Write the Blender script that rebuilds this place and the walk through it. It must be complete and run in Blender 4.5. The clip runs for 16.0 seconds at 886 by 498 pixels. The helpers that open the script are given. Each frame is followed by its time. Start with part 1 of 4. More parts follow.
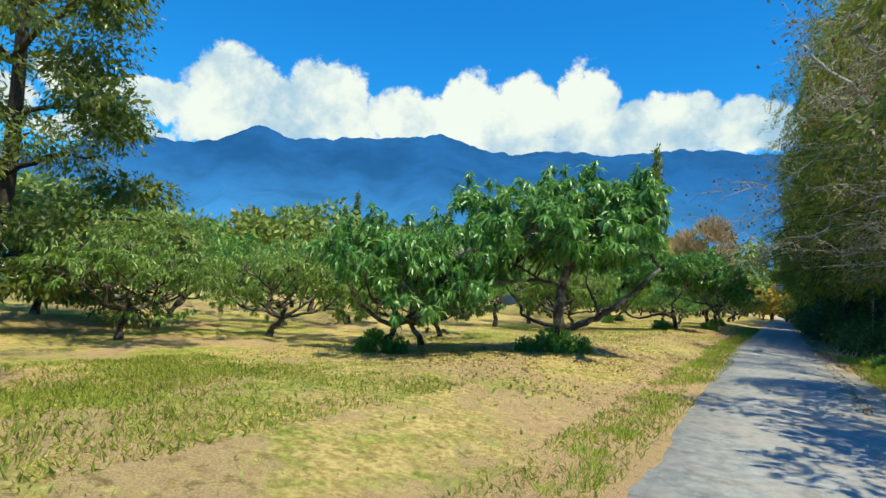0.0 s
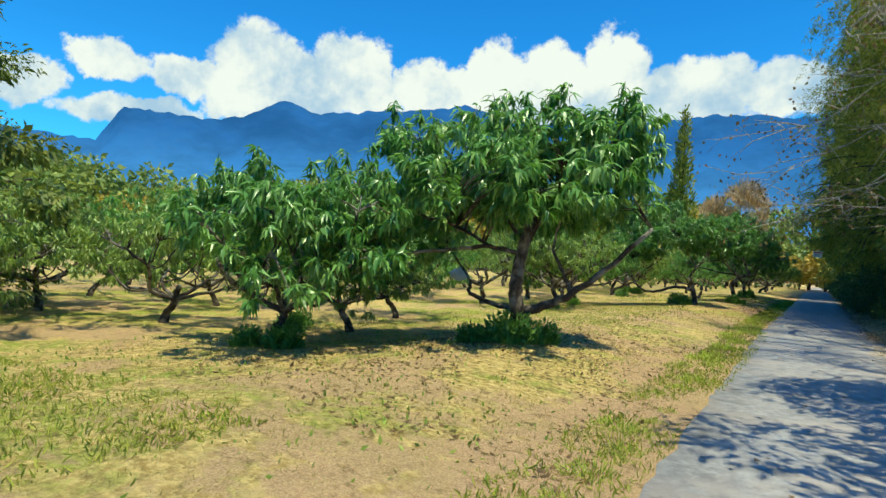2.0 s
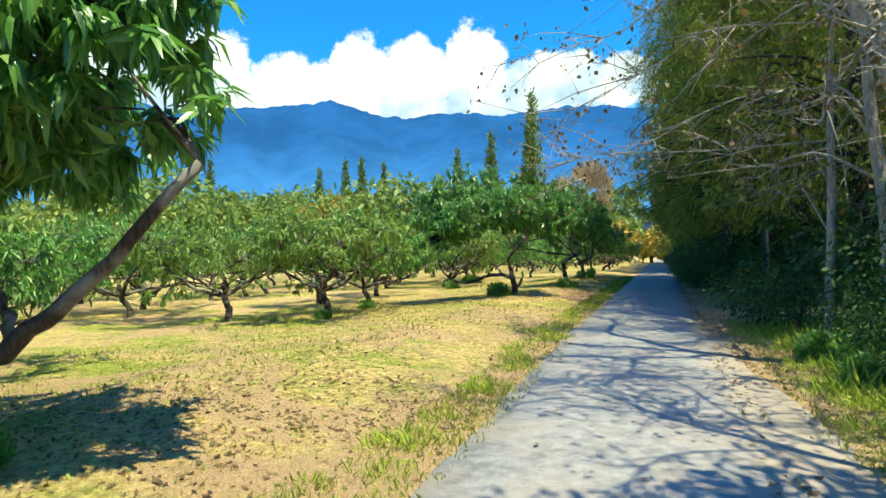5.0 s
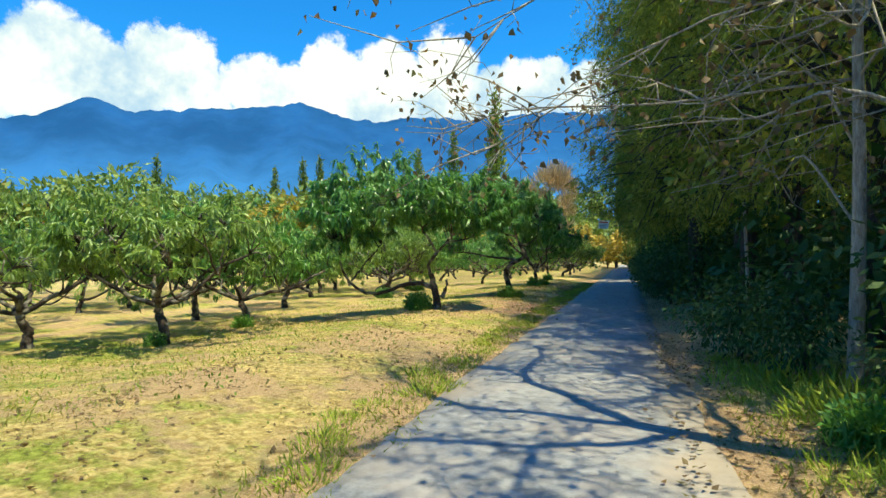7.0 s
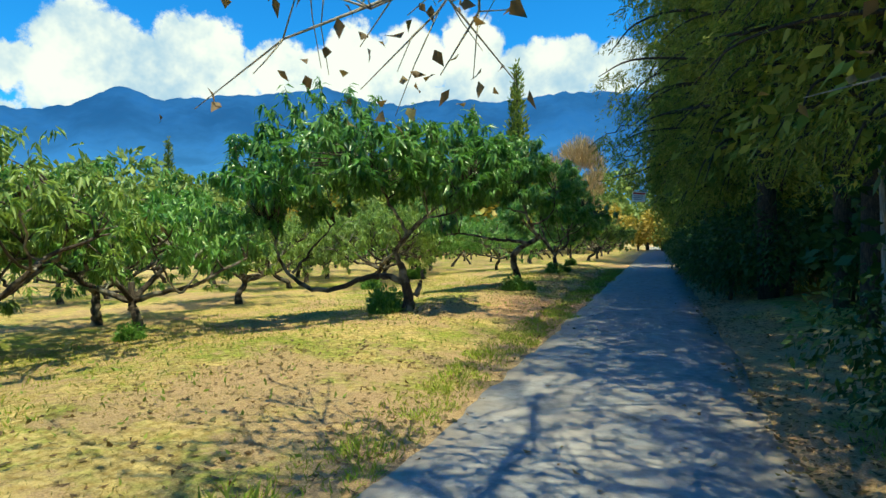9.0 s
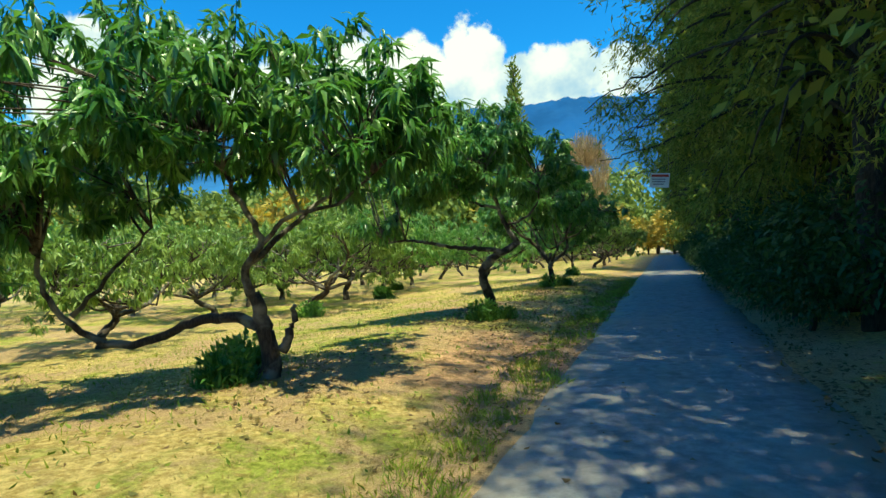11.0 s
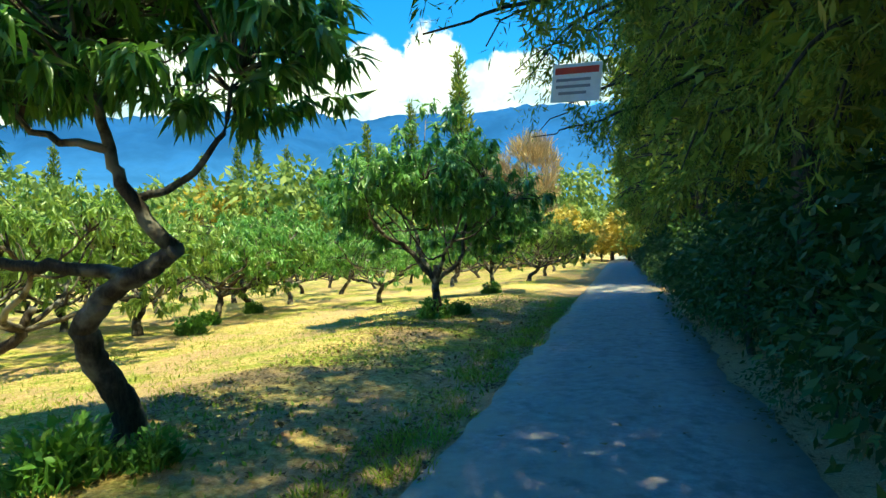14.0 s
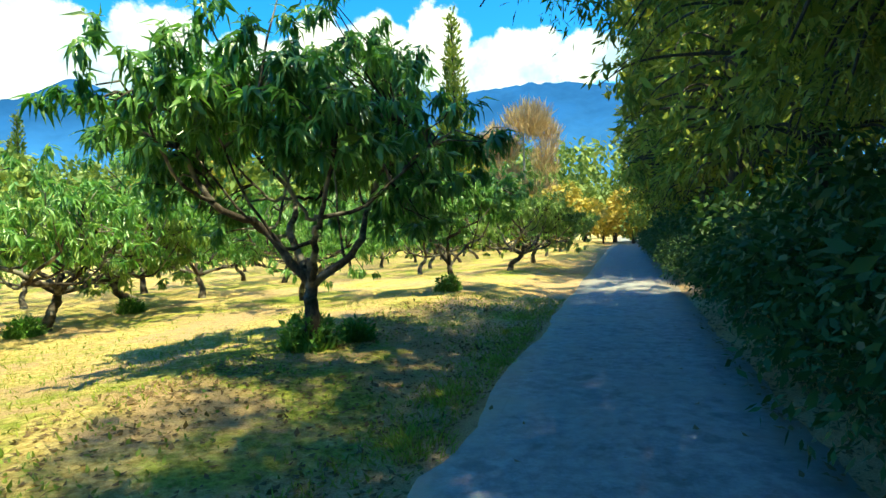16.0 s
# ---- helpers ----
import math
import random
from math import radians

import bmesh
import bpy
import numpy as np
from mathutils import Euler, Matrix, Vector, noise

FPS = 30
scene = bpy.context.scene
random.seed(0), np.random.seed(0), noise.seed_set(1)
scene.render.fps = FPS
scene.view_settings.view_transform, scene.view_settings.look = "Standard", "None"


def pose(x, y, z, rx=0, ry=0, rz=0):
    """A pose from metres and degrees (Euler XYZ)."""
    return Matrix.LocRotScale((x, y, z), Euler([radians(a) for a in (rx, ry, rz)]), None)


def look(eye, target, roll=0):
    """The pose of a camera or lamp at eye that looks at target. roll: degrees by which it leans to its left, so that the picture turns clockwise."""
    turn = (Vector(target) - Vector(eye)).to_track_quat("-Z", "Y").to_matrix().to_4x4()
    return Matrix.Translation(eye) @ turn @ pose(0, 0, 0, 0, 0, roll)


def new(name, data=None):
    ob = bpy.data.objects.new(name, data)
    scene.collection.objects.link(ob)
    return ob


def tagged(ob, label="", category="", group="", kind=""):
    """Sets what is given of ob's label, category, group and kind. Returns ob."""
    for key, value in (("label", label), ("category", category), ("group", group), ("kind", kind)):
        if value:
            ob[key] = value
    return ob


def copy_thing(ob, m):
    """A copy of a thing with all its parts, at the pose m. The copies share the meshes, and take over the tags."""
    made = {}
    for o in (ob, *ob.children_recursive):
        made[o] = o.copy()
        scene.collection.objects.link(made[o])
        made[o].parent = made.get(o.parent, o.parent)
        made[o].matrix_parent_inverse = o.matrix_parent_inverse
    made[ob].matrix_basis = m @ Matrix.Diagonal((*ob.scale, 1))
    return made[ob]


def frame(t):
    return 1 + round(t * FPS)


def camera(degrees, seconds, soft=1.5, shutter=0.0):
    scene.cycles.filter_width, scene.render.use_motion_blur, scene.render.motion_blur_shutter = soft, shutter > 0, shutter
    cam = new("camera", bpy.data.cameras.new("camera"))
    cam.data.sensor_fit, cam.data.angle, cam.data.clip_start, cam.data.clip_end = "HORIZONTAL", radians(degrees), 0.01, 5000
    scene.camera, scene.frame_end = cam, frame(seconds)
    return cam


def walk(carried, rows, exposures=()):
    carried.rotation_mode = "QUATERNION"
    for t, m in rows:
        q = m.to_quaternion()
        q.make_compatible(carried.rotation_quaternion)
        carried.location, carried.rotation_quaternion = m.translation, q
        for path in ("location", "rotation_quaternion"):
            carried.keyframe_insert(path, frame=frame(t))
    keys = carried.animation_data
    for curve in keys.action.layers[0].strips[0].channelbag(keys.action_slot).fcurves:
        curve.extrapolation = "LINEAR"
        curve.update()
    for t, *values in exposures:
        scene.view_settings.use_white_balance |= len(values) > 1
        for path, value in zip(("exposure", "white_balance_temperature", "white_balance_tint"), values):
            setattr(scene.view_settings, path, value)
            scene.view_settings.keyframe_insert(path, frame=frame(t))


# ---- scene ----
cam = camera(76.4, 16.0, 1.5)
METRES, EYE, TILT, LEAN, TURN = 37.0, 1.41, 4.0, -4.0, 31.0
ROWS = [
    (0.0, 0.0, 0.0, 0.0, -0.0, 0.0, -0.0),
    (0.5, 0.0121, 0.0208, -0.0019, 1.19, -1.47, -0.46),
    (1.0, 0.024, 0.0421, -0.0039, 2.27, -2.89, -0.66),
    (1.5, 0.0359, 0.0634, -0.0055, 2.94, -3.5, -0.35),
    (2.0, 0.0492, 0.0854, -0.0073, 2.73, -2.73, 0.91),
    (2.5, 0.0645, 0.1088, -0.0094, 0.79, -2.22, 2.51),
    (3.0, 0.0814, 0.1331, -0.0122, -2.19, -2.47, 3.79),
    (3.5, 0.0981, 0.1574, -0.0148, -4.75, -2.92, 4.47),
    (4.0, 0.1138, 0.1793, -0.017, -6.54, -3.36, 4.44),
    (4.5, 0.1319, 0.2044, -0.0198, -8.39, -3.77, 4.38),
    (7.0, 0.2145, 0.3187, -0.0345, -12.93, -3.58, 3.87),
    (7.5, 0.2294, 0.3451, -0.0373, -12.28, -4.13, 3.84),
    (8.0, 0.2416, 0.3699, -0.04, -11.18, -4.99, 3.68),
    (10.5, 0.3103, 0.5168, -0.0556, -9.24, -4.8, 5.73),
    (11.0, 0.3258, 0.5466, -0.0586, -9.72, -4.08, 6.28),
    (11.5, 0.3424, 0.5765, -0.0616, -10.22, -3.57, 6.61),
    (12.0, 0.3604, 0.606, -0.0642, -11.19, -3.32, 6.53),
    (12.5, 0.3788, 0.6358, -0.0678, -12.03, -3.27, 6.36),
    (13.0, 0.3961, 0.6622, -0.0711, -12.63, -3.28, 6.32),
    (13.5, 0.4183, 0.6944, -0.0752, -13.31, -3.5, 6.23),
    (14.0, 0.4383, 0.7236, -0.0786, -13.69, -3.98, 5.96),
    (14.5, 0.4581, 0.7538, -0.0828, -13.9, -4.59, 5.64),
    (15.0, 0.477, 0.7852, -0.0859, -13.99, -5.21, 5.37),
    (15.5, 0.4949, 0.8175, -0.089, -13.92, -5.78, 5.34),
    (16.0, 0.5123, 0.8512, -0.0915, -13.37, -6.07, 5.39),
]
walk(cam, [(t, pose(0, 0, EYE, TILT, LEAN, TURN) @ pose(METRES * x, METRES * y, METRES * z, 90 + pitch, roll, yaw)) for t, x, y, z, yaw, pitch, roll in ROWS],
     exposures=[(0.0, 0.22, 7100, -6), (3.5, 0.22, 7100, -6), (4.5, 0.7, 7150, -6), (7.0, 0.5, 7350, -6), (8.3, 0.38, 7300, -8), (10.5, 0.34, 7500, -13), (11.5, 0.62, 7450, -17),
                (12.5, 0.76, 7650, -18), (13.5, 0.95, 7900, -18), (16.0, 1.08, 8100, -15)])

# ---- sun and sky ----
SUN = Vector((0.30, -0.18, 0.935)).normalized()
sun = new("sun", bpy.data.lights.new("sun", "SUN"))
sun.data.energy, sun.data.angle, sun.data.color = 5.0, radians(0.6), (1.0, 0.94, 0.74)
sun.matrix_world = look(SUN * 50, (0, 0, 0))


class Nodes:
    """Short hand for building node trees."""

    def __init__(self, tree):
        self.tree = tree
        tree.nodes.clear()

    def add(self, kind, inputs=None, **props):
        n = self.tree.nodes.new(kind)
        for k, v in props.items():
            setattr(n, k, v)
        for k, v in (inputs or {}).items():
            self.put(n.inputs[k], v)
        return n

    def put(self, socket, v):
        if isinstance(v, bpy.types.NodeSocket):
            self.tree.links.new(v, socket)
        elif isinstance(v, bpy.types.Node):
            self.tree.links.new(v.outputs[0], socket)
        else:
            socket.default_value = v

    def math(self, op, a, b=0.0, c=0.0):
        return self.add("ShaderNodeMath", {0: a, 1: b, 2: c}, operation=op).outputs[0]

    def mix(self, fac, a, b, blend="MIX"):
        n = self.add("ShaderNodeMix", data_type="RGBA", blend_type=blend)
        for i, v in ((0, fac), (6, a), (7, b)):
            self.put(n.inputs[i], v)
        return n.outputs[2]

    def step(self, v, lo, hi, a=0.0, b=1.0):
        n = self.add("ShaderNodeMapRange", {0: v, 1: lo, 2: hi, 3: a, 4: b})
        n.interpolation_type = "SMOOTHSTEP"
        return n.outputs[0]

    def noise(self, vec, scale, detail=4.0, rough=0.55, warp=0.0):
        return self.add("ShaderNodeTexNoise", {"Vector": vec, "Scale": scale, "Detail": detail, "Roughness": rough, "Distortion": warp}).outputs[0]


world = bpy.data.worlds.new("sky")
scene.world = world
world.use_nodes = True
W = Nodes(world.node_tree)
sky = W.add("ShaderNodeTexSky", sky_type="NISHITA", sun_disc=False)
sky.sun_elevation, sky.sun_rotation = math.asin(SUN.z), math.atan2(SUN.x, SUN.y)
sky.air_density, sky.dust_density, sky.ozone_density = 1.0, 0.2, 3.0
blue = W.add("ShaderNodeHueSaturation", {"Hue": 0.5, "Saturation": 1.3, "Value": 1.8, "Color": sky})
way = W.add("ShaderNodeTexCoord").outputs["Generated"]
xyz = W.add("ShaderNodeSeparateXYZ", {0: way})
warp = W.add("ShaderNodeTexNoise", {"Vector": way, "Scale": 9.0, "Detail": 7.0, "Roughness": 0.6})
wx = W.add("ShaderNodeSeparateXYZ", {0: warp.outputs[1]})
az = W.math("MULTIPLY", W.math("ARCTAN2", xyz.outputs[0], xyz.outputs[1]), 57.2958)
el = W.math("MULTIPLY", W.math("ARCSINE", xyz.outputs[2]), 57.2958)
az = W.math("ADD", az, W.math("MULTIPLY", W.math("SUBTRACT", wx.outputs[0], 0.5), 7.0))
el = W.math("ADD", el, W.math("MULTIPLY", W.math("SUBTRACT", wx.outputs[1], 0.5), 5.0))
# cumulus heaps along the range: azimuth, elevation, half width, half height, in degrees
HEAPS = [(-53, 16.2, 5.0, 5.4), (-59, 15.0, 3.8, 2.2), (-43.5, 17, 5.0, 4.2), (-48.5, 15.5, 4.5, 3.4), (-36, 16.5, 4.2, 3.4),
         (-30, 17.2, 3.6, 4.2), (-24, 17.5, 4.2, 4.6), (-18, 18, 3.6, 5.2), (-13, 16.4, 4.2, 2.6), (-9.5, 16.6, 4.0, 3.2), (-3, 16.2, 5.0, 2.9),
         (6, 16, 6.0, 3.0), (-66.0, 15.2, 3.8, 1.9), (-72.5, 12.6, 4.2, 2.0), (-80, 14, 6.0, 4.0), (-26, 14.2, 24.0, 2.0), (-62, 11, 8.0, 1.6)]
heap = -1.0
for a, e, ra, re in HEAPS:
    da = W.math("POWER", W.math("DIVIDE", W.math("SUBTRACT", az, a), ra), 2.0)
    de = W.math("POWER", W.math("DIVIDE", W.math("SUBTRACT", el, e), re), 2.0)
    one = W.math("SUBTRACT", 1.0, W.math("SQRT", W.math("ADD", da, de)))
    heap = W.math("MAXIMUM", heap, one)
band = W.math("SUBTRACT", W.noise(way, 3.2, 5.0), W.math("ADD", 0.52, W.math("DIVIDE", W.math("ABSOLUTE", W.math("SUBTRACT", el, 12.0)), 60.0)))
aside = W.step(W.math("ABSOLUTE", W.math("ADD", az, 30.0)), 52.0, 70.0)
heap = W.math("MAXIMUM", heap, W.math("SUBTRACT", W.math("MULTIPLY", band, 4.0), W.math("MULTIPLY", W.math("SUBTRACT", 1.0, aside), 3.0)))
fine = W.noise(way, 24.0, 8.0, 0.66)
cover = W.step(W.math("ADD", heap, W.math("MULTIPLY", W.math("SUBTRACT", fine, 0.5), 0.85)), -0.02, 0.20)
grey = W.step(W.math("ADD", W.noise(way, 7.0, 5.0, 0.6), W.math("MULTIPLY", W.math("SUBTRACT", el, 16.0), 0.02)), 0.36, 0.58)
white = W.mix(grey, (0.42, 0.60, 0.86, 1), (0.95, 0.97, 1.0, 1))
clear = W.mix(1.0, blue, (0.024, 0.092, 0.130, 1), "MULTIPLY")
back = W.add("ShaderNodeBackground", {"Color": W.mix(W.math("MULTIPLY", cover, 0.97), clear, white), "Strength": 0.86})
W.add("ShaderNodeOutputWorld", {"Surface": back})


# ---- materials ----
def material(name, build):
    m = bpy.data.materials.new(name)
    m.use_nodes = True
    n = Nodes(m.node_tree)
    n.add("ShaderNodeOutputMaterial", {"Surface": build(n)})
    return m


def surface(n, color, rough=0.8, bump=None, strength=0.4, distance=0.02, spec=0.3):
    b = n.add("ShaderNodeBsdfPrincipled", {"Base Color": color, "Roughness": rough, "Specular IOR Level": spec})
    if bump is not None:
        n.put(b.inputs["Normal"], n.add("ShaderNodeBump", {"Height": bump, "Strength": strength, "Distance": distance}).outputs[0])
    return b.outputs[0]


def ramp(n, fac, stops):
    r = n.add("ShaderNodeValToRGB", {0: fac})
    el_ = r.color_ramp.elements
    while len(el_) < len(stops):
        el_.new(0.5)
    for e_, (p, c) in zip(el_, stops):
        e_.position, e_.color = p, (*c, 1)
    return r.outputs[0]


def at(n):
    return n.add("ShaderNodeTexCoord").outputs["Object"]


def leaf_material(name, stops, through_col, gloss=0.42, share=0.3, spec=0.5):
    """A leaf: its own tone per leaf and per plant, and light passing through the blade."""
    def build(n):
        island = n.add("ShaderNodeNewGeometry").outputs["Random Per Island"]
        plant = n.add("ShaderNodeObjectInfo").outputs["Random"]
        v = n.math("ADD", n.math("MULTIPLY", island, 0.75), n.math("MULTIPLY", plant, 0.25))
        col = ramp(n, v, stops)
        col = n.mix(n.step(n.noise(at(n), 1.1, 3.0), 0.35, 0.7, 0.0, 0.35), col, stops[-1][1] + (1,))
        b = surface(n, col, gloss, spec=spec)
        t = n.add("ShaderNodeBsdfTranslucent", {"Color": n.mix(0.5, col, (*through_col, 1))}).outputs[0]
        return n.add("ShaderNodeMixShader", {0: share, 1: b, 2: t}).outputs[0]
    return material(name, build)


def bark_material(name, dark, light, scale=14.0, patch=None):
    def build(n):
        p = at(n)
        s = n.add("ShaderNodeMapping", {"Vector": p, "Scale": (1.0, 1.0, 0.22)}).outputs[0]
        g = n.noise(s, scale * 3, 6.0, 0.65, 0.6)
        col = n.mix(n.step(g, 0.3, 0.7), (*dark, 1), (*light, 1))
        if patch:
            col = n.mix(n.step(n.noise(p, 3.0, 4.0), 0.46, 0.62, 0.0, 0.75), col, (*patch, 1))
        return surface(n, col, 0.85, g, 0.8, 0.02)
    return material(name, build)


def ground_build(n):
    p = at(n)
    big, mid = n.noise(p, 0.16, 4.0, 0.6), n.noise(p, 0.9, 6.0, 0.65, 0.4)
    clump, fine_, grit = n.noise(p, 3.4, 6.0, 0.7, 0.3), n.noise(p, 13.0, 6.0, 0.7), n.noise(p, 60.0, 4.0, 0.7)
    straw = n.mix(n.step(fine_, 0.32, 0.68), (0.42, 0.28, 0.09, 1), (0.82, 0.63, 0.27, 1))
    green = n.mix(n.step(fine_, 0.32, 0.68), (0.16, 0.21, 0.03, 1), (0.46, 0.50, 0.09, 1))
    soil = n.mix(n.step(grit, 0.3, 0.7), (0.40, 0.24, 0.13, 1), (0.74, 0.50, 0.30, 1))
    patch = n.math("ADD", n.math("MULTIPLY", big, 0.35), n.math("ADD", n.math("MULTIPLY", mid, 0.35), n.math("MULTIPLY", clump, 0.30)))
    col = n.mix(n.step(patch, 0.47, 0.55, 0.0, 0.9), straw, green)
    bare_ = n.math("ADD", n.math("MULTIPLY", n.noise(p, 0.42, 5.0, 0.65, 0.5), 0.65), n.math("MULTIPLY", clump, 0.35))
    col = n.mix(n.step(bare_, 0.475, 0.555, 0.0, 0.85), col, soil)
    # bare trodden earth on the verges of the lane
    x = n.add("ShaderNodeSeparateXYZ", {0: p}).outputs[0]
    verge = n.math("ADD", n.math("ABSOLUTE", n.math("ADD", x, 0.05)), n.math("MULTIPLY", n.math("SUBTRACT", n.noise(p, 0.55, 6.0, 0.7), 0.5), 4.5))
    col = n.mix(n.step(verge, 1.7, 2.5, 0.85, 0.0), col, soil)
    # one stretch of turned reddish earth
    away = n.add("ShaderNodeVectorMath", {0: n.add("ShaderNodeMapping", {"Vector": p, "Location": (2.35, -15.6, 0.0), "Scale": (1.0, 0.5, 1.0)}).outputs[0]}, operation="LENGTH").outputs["Value"]
    away = n.math("ADD", away, n.math("MULTIPLY", n.math("SUBTRACT", n.noise(p, 1.1, 6.0, 0.7), 0.5), 2.2))
    col = n.mix(n.step(away, 0.7, 1.35, 0.9, 0.0), col, n.mix(n.step(fine_, 0.35, 0.65), (0.42, 0.22, 0.12, 1), (0.80, 0.48, 0.30, 1)))
    # withered scraps and dead thatch, darkened further to stand in for crown shade
    col = n.mix(n.step(n.noise(p, 5.5, 6.0, 0.75), 0.53, 0.66, 0.0, 0.65), col, (0.17, 0.12, 0.045, 1))
    h = n.math("ADD", n.math("MULTIPLY", clump, 1.2), n.math("ADD", fine_, n.math("MULTIPLY", grit, 0.4)))
    return surface(n, col, 0.95, h, 1.0, 0.07, 0.1)


def road_build(n):
    p = at(n)
    a, b, c = n.noise(p, 0.9, 5.0, 0.65), n.noise(p, 8.0, 5.0, 0.7), n.noise(p, 120.0, 3.0, 0.7)
    col = n.mix(n.step(b, 0.3, 0.72), (0.225, 0.215, 0.22, 1), (0.385, 0.37, 0.37, 1))
    col = n.mix(n.step(a, 0.46, 0.62, 0.0, 0.6), col, (0.37, 0.315, 0.29, 1))
    col = n.mix(n.step(n.noise(p, 2.6, 6.0, 0.7), 0.52, 0.66, 0.0, 0.55), col, (0.13, 0.13, 0.135, 1))
    col = n.mix(n.step(c, 0.55, 0.75, 0.0, 0.5), col, (0.12, 0.12, 0.125, 1))
    x = n.add("ShaderNodeSeparateXYZ", {0: p}).outputs[0]
    dust = n.math("ADD", n.math("ABSOLUTE", n.math("ADD", x, 0.1)), n.math("MULTIPLY", n.math("SUBTRACT", a, 0.5), 1.2))
    col = n.mix(n.step(dust, 0.85, 1.3, 0.0, 0.6), col, (0.42, 0.33, 0.25, 1))
    crack = n.add("ShaderNodeTexVoronoi", {"Vector": p, "Scale": 1.3}, feature="DISTANCE_TO_EDGE").outputs[0]
    col = n.mix(n.step(crack, 0.0, 0.008, 0.12, 0.0), col, (0.06, 0.055, 0.05, 1))
    return surface(n, col, 0.9, n.math("ADD", c, n.math("MULTIPLY", b, 0.6)), 0.5, 0.012, 0.2)


def mountain_build(n):
    p = at(n)
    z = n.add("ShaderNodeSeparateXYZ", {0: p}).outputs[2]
    # noise tone darkens patches, standing in for shadow between the spurs
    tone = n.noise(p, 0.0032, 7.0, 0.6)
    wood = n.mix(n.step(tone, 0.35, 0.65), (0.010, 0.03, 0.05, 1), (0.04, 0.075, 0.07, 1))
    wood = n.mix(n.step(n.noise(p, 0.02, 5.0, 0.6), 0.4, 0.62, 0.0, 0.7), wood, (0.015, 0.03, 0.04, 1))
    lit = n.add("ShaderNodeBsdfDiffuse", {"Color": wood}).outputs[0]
    # blue haze painted over the slopes as emission, denser low down
    haze_tint = n.mix(n.step(z, 60.0, 620.0), (0.070, 0.31, 0.78, 1), (0.019, 0.145, 0.50, 1))
    haze = n.add("ShaderNodeEmission", {"Color": haze_tint, "Strength": 1.12}).outputs[0]
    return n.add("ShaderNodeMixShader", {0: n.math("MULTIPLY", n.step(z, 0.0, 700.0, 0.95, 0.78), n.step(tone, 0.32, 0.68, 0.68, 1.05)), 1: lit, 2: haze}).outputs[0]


M_GROUND, M_ROAD, M_MOUNTAIN = material("dry_grass_soil", ground_build), material("worn_asphalt", road_build), material("forest_painted_haze", mountain_build)
M_PEACH = leaf_material("peach_leaf", [(0.0, (0.012, 0.052, 0.014)), (0.3, (0.05, 0.16, 0.032)), (0.65, (0.13, 0.31, 0.065)), (1.0, (0.32, 0.48, 0.15))], (0.22, 0.56, 0.05), 0.32, 0.33, 0.6)
M_OLIVE = leaf_material("peach_leaf_pale", [(0.0, (0.03, 0.08, 0.016)), (0.3, (0.11, 0.21, 0.045)), (0.65, (0.26, 0.38, 0.10)), (1.0, (0.48, 0.56, 0.20))], (0.42, 0.62, 0.06), 0.36, 0.36, 0.5)
M_CONIFER = leaf_material("conifer_spray", [(0.0, (0.03, 0.065, 0.010)), (0.4, (0.14, 0.20, 0.028)), (0.75, (0.34, 0.39, 0.06)), (1.0, (0.50, 0.38, 0.09))], (0.32, 0.38, 0.03), 0.6, 0.22, 0.15)
M_CYPRESS = leaf_material("cypress_spray", [(0.0, (0.06, 0.10, 0.02)), (0.6, (0.15, 0.21, 0.035)), (1.0, (0.32, 0.35, 0.06))], (0.15, 0.25, 0.03), 0.6, 0.15, 0.2)
M_BROAD = leaf_material("broad_leaf", [(0.0, (0.03, 0.065, 0.014)), (0.55, (0.10, 0.145, 0.028)), (1.0, (0.30, 0.30, 0.06))], (0.30, 0.40, 0.05), 0.42, 0.3)
M_SHRUB = leaf_material("shrub_leaf", [(0.0, (0.012, 0.034, 0.010)), (0.6, (0.034, 0.085, 0.02)), (1.0, (0.12, 0.17, 0.05))], (0.10, 0.24, 0.02), 0.5, 0.15, 0.25)
M_GOLD = leaf_material("autumn_leaf", [(0.0, (0.24, 0.22, 0.03)), (0.5, (0.48, 0.38, 0.06)), (1.0, (0.66, 0.46, 0.12))], (0.6, 0.46, 0.05), 0.6, 0.3)
M_REED = leaf_material("dry_twig_haze", [(0.0, (0.46, 0.30, 0.14)), (0.6, (0.64, 0.45, 0.24)), (1.0, (0.76, 0.58, 0.36))], (0.7, 0.48, 0.22), 0.8, 0.25)
M_DEADLEAF = leaf_material("withered_leaf", [(0.0, (0.06, 0.04, 0.02)), (0.5, (0.17, 0.10, 0.04)), (0.8, (0.12, 0.13, 0.04)), (1.0, (0.34, 0.20, 0.08))], (0.35, 0.22, 0.05), 0.6, 0.3)
M_FOREST = leaf_material("far_wood_leaf", [(0.0, (0.07, 0.13, 0.03)), (0.5, (0.17, 0.25, 0.05)), (1.0, (0.36, 0.40, 0.09))], (0.22, 0.34, 0.05), 0.6, 0.25)
M_WEED = leaf_material("weed_leaf", [(0.0, (0.035, 0.12, 0.025)), (0.5, (0.10, 0.25, 0.045)), (1.0, (0.26, 0.42, 0.09))], (0.25, 0.55, 0.05), 0.5, 0.3)
M_GROUNDWEED = leaf_material("ground_weed_leaf", [(0.0, (0.09, 0.16, 0.03)), (0.5, (0.20, 0.30, 0.05)), (1.0, (0.40, 0.45, 0.10))], (0.4, 0.55, 0.06), 0.5, 0.3, 0.3)
